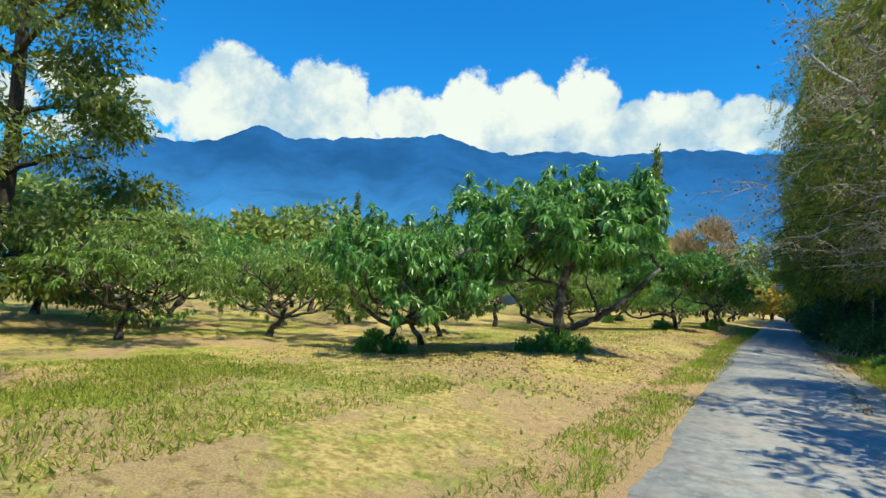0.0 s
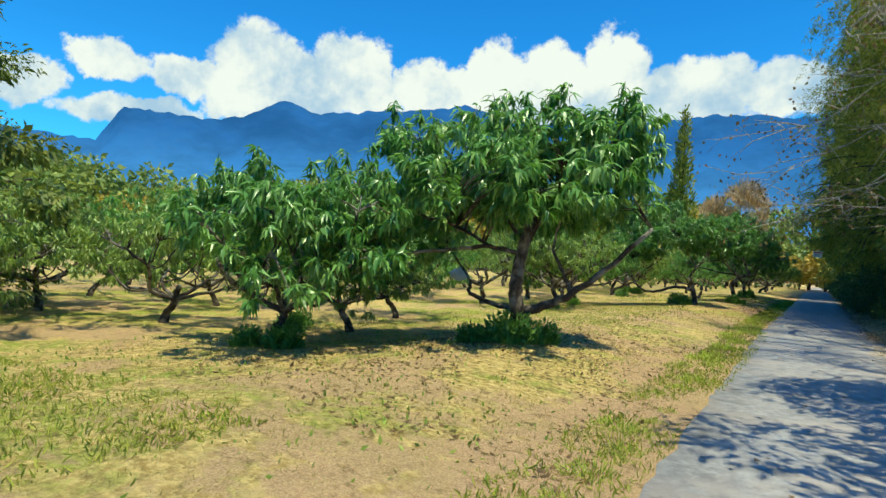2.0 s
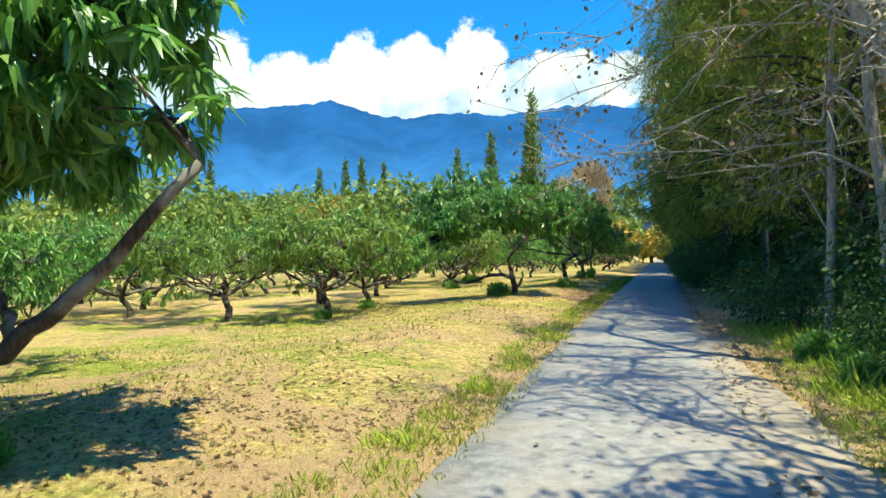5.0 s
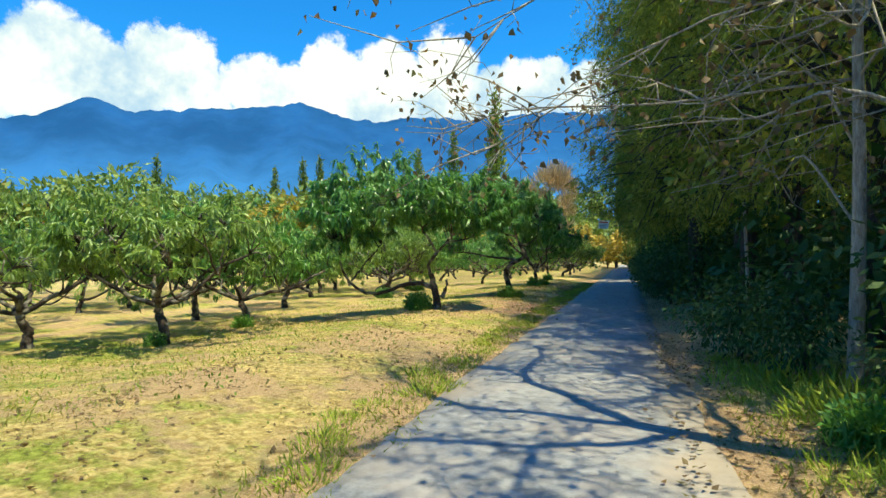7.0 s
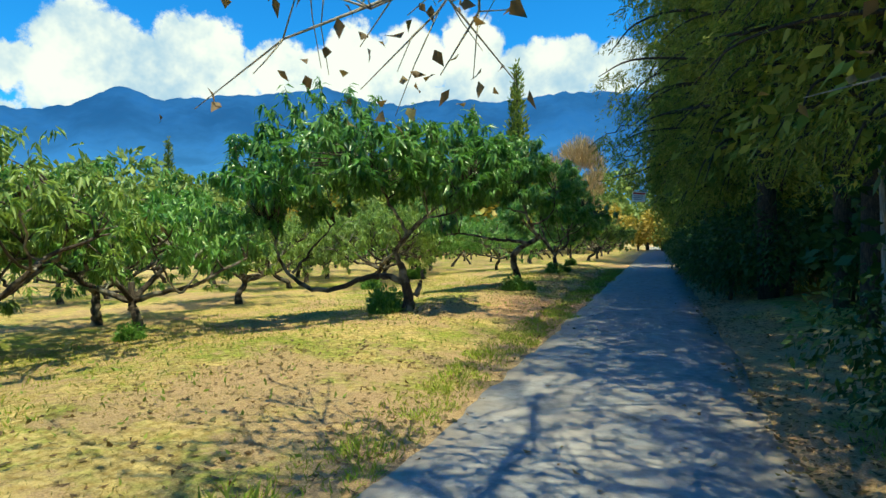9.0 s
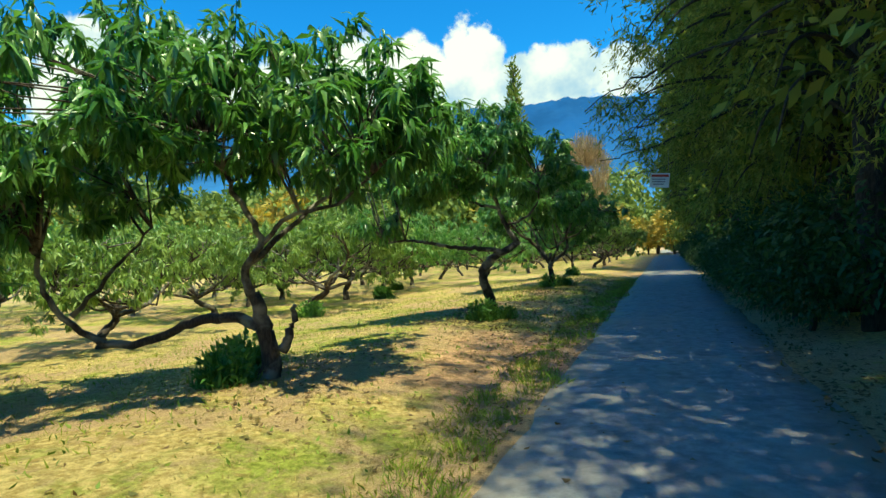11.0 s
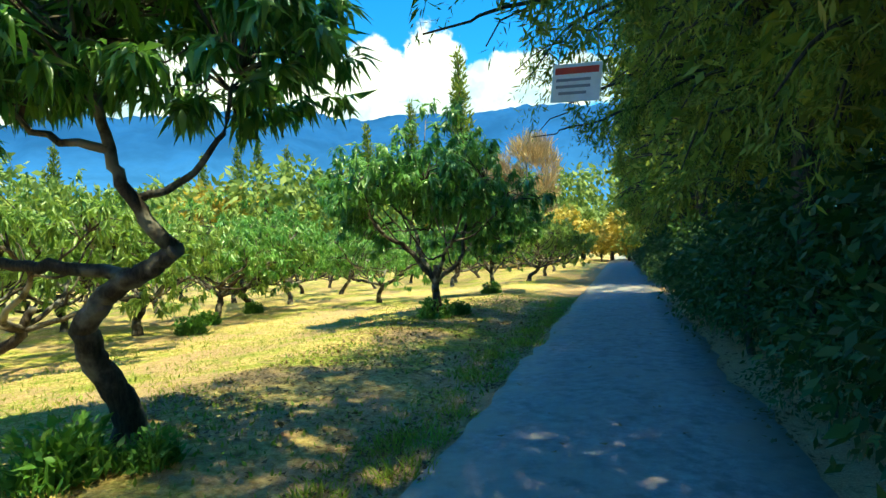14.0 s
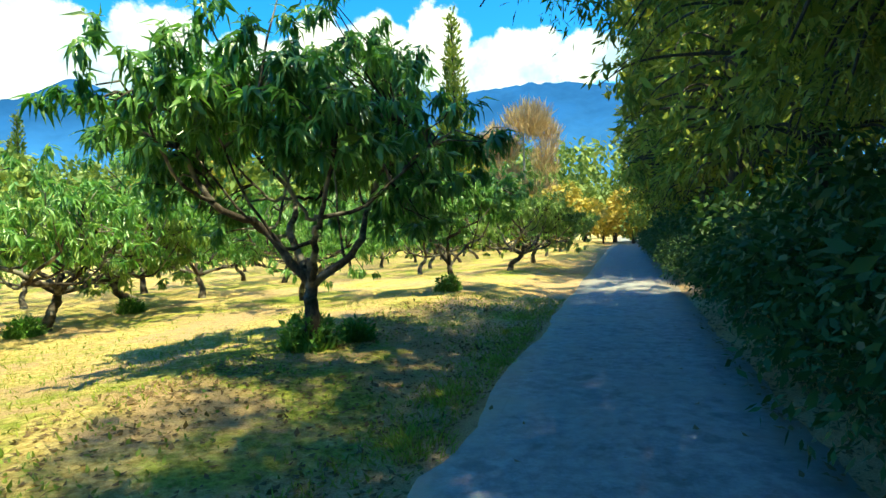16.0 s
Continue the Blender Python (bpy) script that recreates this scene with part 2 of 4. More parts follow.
M_GRASS = leaf_material("dry_grass_blade", [(0.0, (0.16, 0.17, 0.035)), (0.35, (0.38, 0.29, 0.09)), (0.7, (0.56, 0.42, 0.17)), (1.0, (0.66, 0.50, 0.26))], (0.5, 0.42, 0.12), 0.7, 0.25, 0.2)
M_GREENGRASS = leaf_material("green_grass_blade", [(0.0, (0.14, 0.22, 0.025)), (0.5, (0.32, 0.38, 0.05)), (1.0, (0.56, 0.50, 0.12))], (0.5, 0.6, 0.08), 0.6, 0.3, 0.2)
M_TUFT = leaf_material("lush_grass_blade", [(0.0, (0.18, 0.29, 0.03)), (0.5, (0.36, 0.48, 0.06)), (1.0, (0.58, 0.60, 0.12))], (0.5, 0.7, 0.06), 0.5, 0.35, 0.3)
M_BARK = bark_material("peach_bark", (0.026, 0.019, 0.016), (0.085, 0.063, 0.05), 14.0, (0.30, 0.27, 0.23))
M_PALEBARK = bark_material("pale_bark", (0.22, 0.185, 0.15), (0.50, 0.45, 0.37), 10.0)
M_DARKBARK = bark_material("conifer_bark", (0.03, 0.022, 0.018), (0.11, 0.08, 0.06), 16.0)


# ---- building helpers ----
def mesh_np(name, verts, tris):
    me = bpy.data.meshes.new(name)
    v, f = np.asarray(verts, np.float32).reshape(-1, 3), np.asarray(tris, np.int32).reshape(-1, 3)
    me.vertices.add(len(v))
    me.vertices.foreach_set("co", v.ravel())
    me.loops.add(f.size)
    me.loops.foreach_set("vertex_index", f.ravel())
    me.polygons.add(len(f))
    me.polygons.foreach_set("loop_start", np.arange(0, f.size, 3, dtype=np.int32))
    me.update(calc_edges=True)
    me.validate()
    return me


def part(name, me, mat, parent=None, label="", smooth=False):
    ob = new(name, me)
    me.materials.append(mat)
    if smooth:
        me.polygons.foreach_set("use_smooth", np.ones(len(me.polygons), bool))
    if parent is not None:
        ob.parent = parent
    if label:
        tagged(ob, label)
    return ob


class Soup:
    """Gathers triangles for one mesh."""

    def __init__(self):
        self.v, self.f, self.n = [], [], 0

    def put(self, v, f):
        v, f = np.asarray(v, float).reshape(-1, 3), np.asarray(f, int).reshape(-1, 3)
        self.v.append(v)
        self.f.append(f + self.n)
        self.n += len(v)

    def tube(self, pts, radii, sides=7):
        pts = np.asarray(pts, float)
        k = len(pts)
        tan = np.gradient(pts, axis=0)
        tan /= np.linalg.norm(tan, axis=1)[:, None] + 1e-9
        ref = np.array([0.31, 0.17, 0.93]) if abs(tan[0][2]) < 0.9 else np.array([1.0, 0.2, 0.0])
        s = np.cross(tan, ref)
        s /= np.linalg.norm(s, axis=1)[:, None] + 1e-9
        w = np.cross(tan, s)
        a = np.linspace(0, 2 * math.pi, sides, endpoint=False)
        ring = pts[:, None] + np.asarray(radii, float)[:, None, None] * (np.cos(a)[None, :, None] * s[:, None] + np.sin(a)[None, :, None] * w[:, None])
        f = []
        for i in range(k - 1):
            for j in range(sides):
                p, q = i * sides + j, i * sides + (j + 1) % sides
                f += [(p, q, q + sides), (p, q + sides, p + sides)]
        v = np.vstack([ring.reshape(-1, 3), pts[:1], pts[-1:]])
        for j in range(sides):
            f += [((j + 1) % sides, j, k * sides), ((k - 1) * sides + j, (k - 1) * sides + (j + 1) % sides, k * sides + 1)]
        self.put(v, f)

    def leaves(self, p, along, side, length, width, curl=0.12, simple=False):
        """Folded blades: p, along, side are n x 3; length and width n. simple: a plain fold of two faces."""
        n = len(p)
        if not n:
            return
        along = along / (np.linalg.norm(along, axis=1)[:, None] + 1e-9)
        side = side - (side * along).sum(1)[:, None] * along
        side /= np.linalg.norm(side, axis=1)[:, None] + 1e-9
        nor = np.cross(side, along)
        L, B = length[:, None], width[:, None]
        if simple:
            v = np.stack([p, p + along * L * 0.45 - side * B * 0.5 - nor * B * 0.15, p + along * L * 0.45 + side * B * 0.5 - nor * B * 0.15, p + along * L - nor * L * curl], 1)
            self.put(v.reshape(-1, 3), (np.arange(n) * 4)[:, None, None] + np.array([(0, 2, 3), (0, 3, 1)])[None])
            return
        v = np.stack([p, p + along * L * 0.38 - side * B * 0.5 + nor * B * 0.2, p + along * L * 0.38 + side * B * 0.5 + nor * B * 0.2,
                      p + along * L * 0.55, p + along * L - nor * L * curl], 1)
        t = np.array([(0, 2, 3), (0, 3, 1), (3, 2, 4), (1, 3, 4)])
        self.put(v.reshape(-1, 3), (np.arange(n) * 5)[:, None, None] + t[None])

    def mesh(self, name):
        return mesh_np(name, np.vstack(self.v), np.vstack(self.f))


def smooth_line(pts, steps=5):
    """A Catmull-Rom curve through the points."""
    p = np.asarray(pts, float)
    q = np.vstack([2 * p[0] - p[1], p, 2 * p[-1] - p[-2]])
    out = []
    for i in range(1, len(q) - 2):
        for s in np.linspace(0, 1, steps, endpoint=False):
            out.append(0.5 * (2 * q[i] + (q[i + 1] - q[i - 1]) * s + (2 * q[i - 1] - 5 * q[i] + 4 * q[i + 1] - q[i + 2]) * s * s
                              + (3 * q[i] - q[i - 1] - 3 * q[i + 1] + q[i + 2]) * s ** 3))
    out.append(p[-1])
    return np.array(out)


def unit(rng, n):
    d = rng.normal(size=(n, 3))
    return d / np.linalg.norm(d, axis=1)[:, None]


def ground_z(x, y):
    """Height of the orchard floor: level lane, a low bank beside it, then a gentle fall."""
    bank = 0.20 * math.exp(-((x + 4.3) / 1.9) ** 2)
    fall = -0.12 * min(max((-x - 6.0) / 6.0, 0.0), 1.0)
    right = 0.35 * min(max((x - 1.9) / 3.0, 0.0), 1.0)
    w = min(max((abs(x + 0.1) - 1.4) / 1.2, 0.0), 1.0)
    bump = 0.035 * noise.noise((x * 0.5, y * 0.5, 0)) + 0.02 * noise.noise((x * 1.7, y * 1.7, 3))
    return (bank + fall + right + bump) * w if abs(x) < 400 and abs(y) < 400 else -0.12 * (x < 0)


# ---- plants ----
def twig_leaves(soup, wood, rng, base, heading, length, count, size, up, simple=False):
    """One leafy shoot: a thin twig that arches over, its blades hanging round it like a tuft."""
    h = np.array(heading, float)
    h = h / (np.linalg.norm(h) + 1e-9)
    tip = base + (h * np.array([0.9, 0.9, 0.4]) + np.array([0, 0, up])) * length
    if wood is not None and rng.random() < 0.5:
        wood.tube(np.array([base, (base + tip) / 2 + rng.normal(size=3) * 0.02, tip]), [0.008, 0.006, 0.003], 3)
    s = rng.uniform(0.25 if simple else 0.35, 1.0, count)[:, None] ** 0.8
    p = base[None] * (1 - s) + tip[None] * s
    p = p + rng.normal(size=(count, 3)) * 0.02
    out = rng.normal(size=(count, 3))
    out[:, 2] = 0
    out /= np.linalg.norm(out, axis=1)[:, None] + 1e-9
    out = out + h * np.array([0.5, 0.5, 0])
    along = out * rng.uniform(0.3, 0.95, count)[:, None] + np.array([0, 0, -1.0]) * rng.uniform(-0.2, 1.5, count)[:, None]
    side = np.cross(along, np.array([0, 0, 1.0])) + rng.normal(size=(count, 3)) * 0.3
    L = size * rng.uniform(0.7, 1.4, count)
    soup.leaves(p, along, side, L, L * rng.uniform(0.19, 0.27, count), 0.35, simple)


def fruit_tree(seed, limbs, crowns, shoots, trunk=None, trunk_r=0.10, leaf=0.17, per=13, mat=None, label="", name="peach_tree", simple=False, fine=True):
    """trunk and limbs: lists of points with a start radius; crowns: ellipsoids (x, y, z, rx, ry, rz, weight)."""
    rng = np.random.default_rng(seed)
    root = new(name)
    wood_pts = []
    line = smooth_line(trunk, 6)
    line = line + rng.normal(size=line.shape) * 0.010
    line[0][2] = -0.25
    k = np.linspace(0, 1, len(line))
    s = Soup()
    s.tube(line, trunk_r * (0.95 - 0.4 * k + 0.35 * np.exp(-k * 14)), 10)
    part("trunk", s.mesh("trunk"), M_BARK, root, "gnarled dark grey-brown bark", True)
    wood_pts.append(line[len(line) // 2:])
    for pts, r in limbs:
        line = smooth_line(pts, 3 if simple else 5)
        line[1:] += rng.normal(size=line[1:].shape) * 0.014
        s = Soup()
        s.tube(line, np.linspace(r * 0.9, max(r * 0.35, 0.012), len(line)), 5 if simple else 8)
        part("limb", s.mesh("limb"), M_BARK, root, "", True)
        wood_pts.append(line[1:])
    frame_pts = np.vstack(wood_pts)
    crown, twigs = Soup(), Soup()
    weight = np.array([c[6] for c in crowns], float)
    for c, n in zip(crowns, (weight / weight.sum() * shoots).astype(int)):
        d = unit(rng, n * 2)
        r = rng.uniform(0.12, 1.0, n * 2) ** 0.5
        tgt = np.array(c[:3]) + d * r[:, None] * np.array(c[3:6])
        dense = np.array([noise.noise(Vector(q) * 1.5 + Vector((seed, 0, 0))) for q in tgt]) if n else np.zeros(0)
        pick = np.argsort(-dense - rng.uniform(0, 0.35, len(dense)))[:n]
        d, r, tgt = d[pick], r[pick], tgt[pick]
        for t_, dd, rr in zip(tgt, d, r):
            near = frame_pts[np.argmin(((frame_pts - t_) ** 2).sum(1) + 0.3 * np.maximum(frame_pts[:, 2] - t_[2], 0))]
            if rng.random() < (0.1 if simple else 0.35):
                mid = (near + t_) / 2 + np.array([0, 0, 0.12]) + rng.normal(size=3) * 0.05
                twigs.tube(np.array([near, mid, t_]), [0.018, 0.012, 0.007], 4)
            up = 0.7 if dd[2] > 0.45 and rr > 0.6 else 0.25
            ln = rng.uniform(0.2, 0.42) * (1.6 if up > 0.5 and rng.random() < 0.22 else 1.0)
            twig_leaves(crown, twigs if fine and not simple else None, rng, t_, dd + rng.normal(size=3) * 0.4, ln, max(3, int(per * rng.uniform(0.7, 1.3))), leaf, up, simple or not fine)
    tagged(part("branchwork", twigs.mesh("branchwork"), M_BARK, root), kind="stuff")
    tagged(part("crown", crown.mesh("crown"), mat or M_PEACH, root, "drooping narrow green leaves"), kind="stuff")
    return tagged(root, label, "tree", "orchard trees")


def common_tree(seed, height, spread, shoots, per, leaf, mat, label, simple=False, fine=True):
    """An open-centred pruned fruit tree: a short crooked trunk, spreading limbs that fork, leaf clumps at their ends."""
    rng = np.random.default_rng(seed)
    fork = rng.uniform(0.5, 0.8)
    lean = rng.normal(size=2) * 0.2
    trunk = [(0, 0, 0), (lean[0] * 0.2 + rng.normal() * 0.05, lean[1] * 0.2 + rng.normal() * 0.05, fork * 0.4), (lean[0] * 0.9, lean[1] * 0.9, fork * 0.75), (lean[0], lean[1], fork), (lean[0] * 1.3, lean[1] * 1.3, fork + 0.3)]
    n = int(rng.integers(4, 6))
    a0 = rng.uniform(0, 6.28)
    limbs, crowns = [], [(lean[0], lean[1], height * 0.78, spread * 0.5, spread * 0.5, height * 0.17, 1.5)]
    for i in range(n):
        a = a0 + i * 6.283 / n + rng.normal() * 0.3
        out = np.array([math.cos(a), math.sin(a), 0.0])
        aside_ = np.array([-math.sin(a), math.cos(a), 0.0])
        base = np.array([lean[0], lean[1], fork - 0.05])
        reach = spread * rng.uniform(0.7, 1.0)
        rise = height * rng.uniform(0.42, 0.7)
        knee = base + out * reach * 0.35 + aside_ * rng.normal() * 0.15 + np.array([0, 0, (rise - fork) * rng.uniform(0.1, 0.45)])
        elbow = base + out * reach * 0.65 + aside_ * rng.normal() * 0.25 + np.array([0, 0, (rise - fork) * rng.uniform(0.4, 0.8)])
        tip = np.array([lean[0], lean[1], 0]) + out * reach + aside_ * rng.normal() * 0.15 + np.array([0, 0, rise])
        limbs.append(([tuple(base), tuple(knee), tuple(elbow), tuple(tip)], rng.uniform(0.05, 0.07)))
        ends = [(tip, 1.0)]
        for start, share in ((knee, 0.7), (elbow, 0.9), (elbow, 0.8)):
            swing = aside_ * rng.uniform(0.3, 0.6) * spread * rng.choice([-1, 1]) + out * rng.uniform(-0.15, 0.2) * spread
            top = start + swing + np.array([0, 0, height * rng.uniform(0.14, 0.32)])
            top[2] = min(top[2], height * (0.95 - 0.28 * min((np.hypot(top[0], top[1]) / spread) ** 2, 1.0)))
            if not simple:
                limbs.append(([tuple(start), tuple(start + swing * 0.45 + np.array([0, 0, 0.05]) + rng.normal(size=3) * 0.07), tuple(top)], 0.03))
            ends.append((top, share))
        for e, share in ends:
            w = spread * rng.uniform(0.26, 0.36)
            crowns.append((e[0], e[1], e[2] + 0.05, w, w, height * rng.uniform(0.10, 0.15), share))
            if rng.random() < 0.2:
                crowns.append((e[0] * 1.1, e[1] * 1.1, max(e[2] - height * 0.2, 0.75), w * 0.8, w * 0.8, height * 0.09, share * 0.45))
    return fruit_tree(seed, limbs, crowns, shoots, trunk, rng.uniform(0.09, 0.12), leaf, per, mat, label, simple=simple, fine=fine)


def spray_cloud(soup, rng, centre, radii, n, size, droop, shell=0.45, width=0.34, simple=True):
    """Foliage blades filling an ellipsoid, thicker towards its skin."""
    d = unit(rng, n)
    r = rng.uniform(shell ** 2, 1.0, n) ** 0.5
    p = np.asarray(centre) + d * r[:, None] * np.asarray(radii)
    along = d * rng.uniform(0.2, 1.0, n)[:, None] + np.array([0, 0, -droop]) + rng.normal(size=(n, 3)) * 0.35
    L = size * rng.uniform(0.6, 1.4, n)
    soup.leaves(p, along, rng.normal(size=(n, 3)), L, L * width, 0.15, simple)


def leafy_tree(name, seed, trunk, trunk_r, blobs, n, size, droop, mat, bark, label, category="tree", limbs=(), crown_label="", width=0.34, shell=0.45, group="", core=0):
    rng = np.random.default_rng(seed)
    root = new(name)
    s = Soup()
    line = smooth_line(trunk, 5)
    s.tube(line, np.linspace(trunk_r, trunk_r * 0.35, len(line)), 9)
    part("trunk", s.mesh("trunk"), bark, root, "", True)
    for pts, r in limbs:
        s = Soup()
        line = smooth_line(pts, 4)
        line[1:] += rng.normal(size=line[1:].shape) * 0.03
        s.tube(line, np.linspace(r, r * 0.25, len(line)), 6)
        part("limb", s.mesh("limb"), bark, root, "", True)
    crown = Soup()
    vol = np.array([b[3] * b[4] + b[4] * b[5] + b[3] * b[5] for b in blobs])
    for b, k in zip(blobs, (vol / vol.sum() * n).astype(int)):
        spray_cloud(crown, rng, b[:3], b[3:6], k, size, droop, shell, width)
    for b in blobs[:: max(1, len(blobs) // 24)] if core else ():
        spray_cloud(crown, rng, b[:3], np.array(b[3:6]) * 0.75, core, size * 2.0, droop, 0.0, 0.5)
    tagged(part("crown", crown.mesh("crown"), mat, root, crown_label), kind="stuff")
    return tagged(root, label, category, group)


def puffs(rng, n, centre, radii, size):
    """Ellipsoid clumps scattered in an ellipsoid."""
    d = unit(rng, n) * rng.uniform(0.2, 1.0, n)[:, None] ** 0.5
    c = np.asarray(centre) + d * np.asarray(radii)
    return [(*p, *(size * rng.uniform(0.6, 1.3) * np.array([1, 1, 0.75]))) for p in c]


def stand(ob, x, y, turn=0.0, scale=1.0):
    m = Matrix.Translation((x, y, ground_z(x, y))) @ Matrix.Rotation(radians(turn), 4, "Z")
    ob.matrix_basis = m @ Matrix.Diagonal((scale, scale, scale, 1))
    return ob


def again(ob, x, y, turn=0.0, scale=1.0):
    ob2 = copy_thing(ob, Matrix())
    return stand(ob2, x, y, turn, scale)


# ---- ground, lane, mountains ----
def spaced(lo, hi, step, far):
    out = list(np.arange(lo, hi + 1e-6, step))
    d = step
    while out[-1] < far:
        d *= 1.35
        out.append(out[-1] + d)
    d = step
    while out[0] > -far:
        d *= 1.35
        out.insert(0, out[0] - d)
    return np.array(out)


def build_ground():
    xs, ys = spaced(-16, 8, 0.3, 4800), spaced(-6, 60, 0.35, 4800)
    v = [(x, y, ground_z(x, y)) for y in ys for x in xs]
    w, f = len(xs), []
    for j in range(len(ys) - 1):
        for i in range(w - 1):
            a = j * w + i
            f += [(a, a + 1, a + w + 1), (a, a + w + 1, a + w)]
    g = part("ground", mesh_np("ground", v, f), M_GROUND, None, "", True)
    tagged(g, "dry yellow mown grass with bare reddish soil patches", "ground", kind="structure")


def build_road():
    v, f, ys = [], [], np.arange(-8, 150, 0.25)
    for y in ys:
        l = -0.85 - 0.025 * min(max(y, 0), 20) - 0.0045 * max(y - 45, 0) + 0.14 * noise.noise((y * 0.45, 1, 0)) + 0.09 * noise.noise((y * 2.1, 4, 0)) + 0.04 * noise.noise((y * 6.0, 4, 0))
        r = 1.2 + 0.075 * max(22 - max(y, 6), 0) + 0.14 * noise.noise((y * 0.4, 7, 0)) + 0.09 * noise.noise((y * 1.9, 9, 0)) + 0.04 * noise.noise((y * 5.5, 9, 0)) + 0.006 * max(y - 60, 0)
        for k, (s, z) in enumerate(((0, -0.06), (0.01, 0.016), (0.25, 0.03), (0.5, 0.036), (0.75, 0.03), (0.99, 0.016), (1, -0.06))):
            v.append((l + (r - l) * s, y, z))
    for j in range(len(ys) - 1):
        for i in range(6):
            a = j * 7 + i
            f += [(a, a + 1, a + 8), (a, a + 8, a + 7)]
    tagged(part("road", mesh_np("road", v, f), M_ROAD, None, "", True), "narrow worn grey asphalt lane with dusty edges", "road", kind="structure")


def skyline(a):
    """Elevation of the mountain crest in degrees, by azimuth in degrees."""
    e = 13.6 + 1.2 * math.exp(-((a + 36) / 7) ** 2) + 0.9 * math.exp(-((a + 31.5) / 3) ** 2) + 0.9 * math.exp(-((a + 8) / 5) ** 2)
    e += 0.8 * math.exp(-((a + 50.3) / 1.6) ** 2) + 0.7 * math.exp(-((a + 20) / 6) ** 2)
    e -= 1.8 * min(max((-a - 51) / 5, 0), 1) + 3.2 * min(max((-a - 64.2) / 1.8, 0), 1)
    e -= 2.0 * min(max((a - 2) / 12, 0), 1)
    return e + 0.35 * noise.noise((a * 0.35, 2, 0)) + 0.25 * noise.noise((a * 1.1, 5, 0)) + 0.12 * noise.noise((a * 3.1, 8, 0))


def build_mountains():
    na, r0, r1, nr = 900, 1300.0, 3300.0, 34
    v, f = [], []
    for i in range(na):
        a = -180 + 360.0 * i / na
        w = radians(a)
        top = 3000.0 * math.tan(radians(skyline(a)))
        for k in range(nr):
            r = r0 + (r1 - r0) * k / (nr - 1)
            s = min((r - r0) / (3000.0 - r0), 1.0)
            rough = noise.fractal((r * 0.0022 * math.sin(w), r * 0.0022 * math.cos(w), 0), 1.0, 2.1, 5)
            spur = abs(noise.noise((a * 0.16, r * 0.0006, 4.0)))
            z = top * (s ** 1.25) * (1 - 0.45 * (1 - s) * (0.5 + spur * 1.6)) + rough * 90 * s * (1 - s) * 2.2
            if r > 3000:
                z = top * (1 - (r - 3000) / 300 * 0.25)
            v.append((r * math.sin(w), r * math.cos(w), z - 8 * (k == 0)))
    for i in range(na):
        for k in range(nr - 1):
            a, b = i * nr + k, ((i + 1) % na) * nr + k
            f += [(a, a + 1, b + 1), (a, b + 1, b)]
    tagged(part("mountains", mesh_np("mountains", v, f), M_MOUNTAIN, None, "", True), "distant forested mountain range, blue haze painted on", "mountains", kind="structure")


build_ground()
build_road()
build_mountains()

# ---- orchard ----
PEACH = "peach tree with gnarled trunk and drooping green leaves"
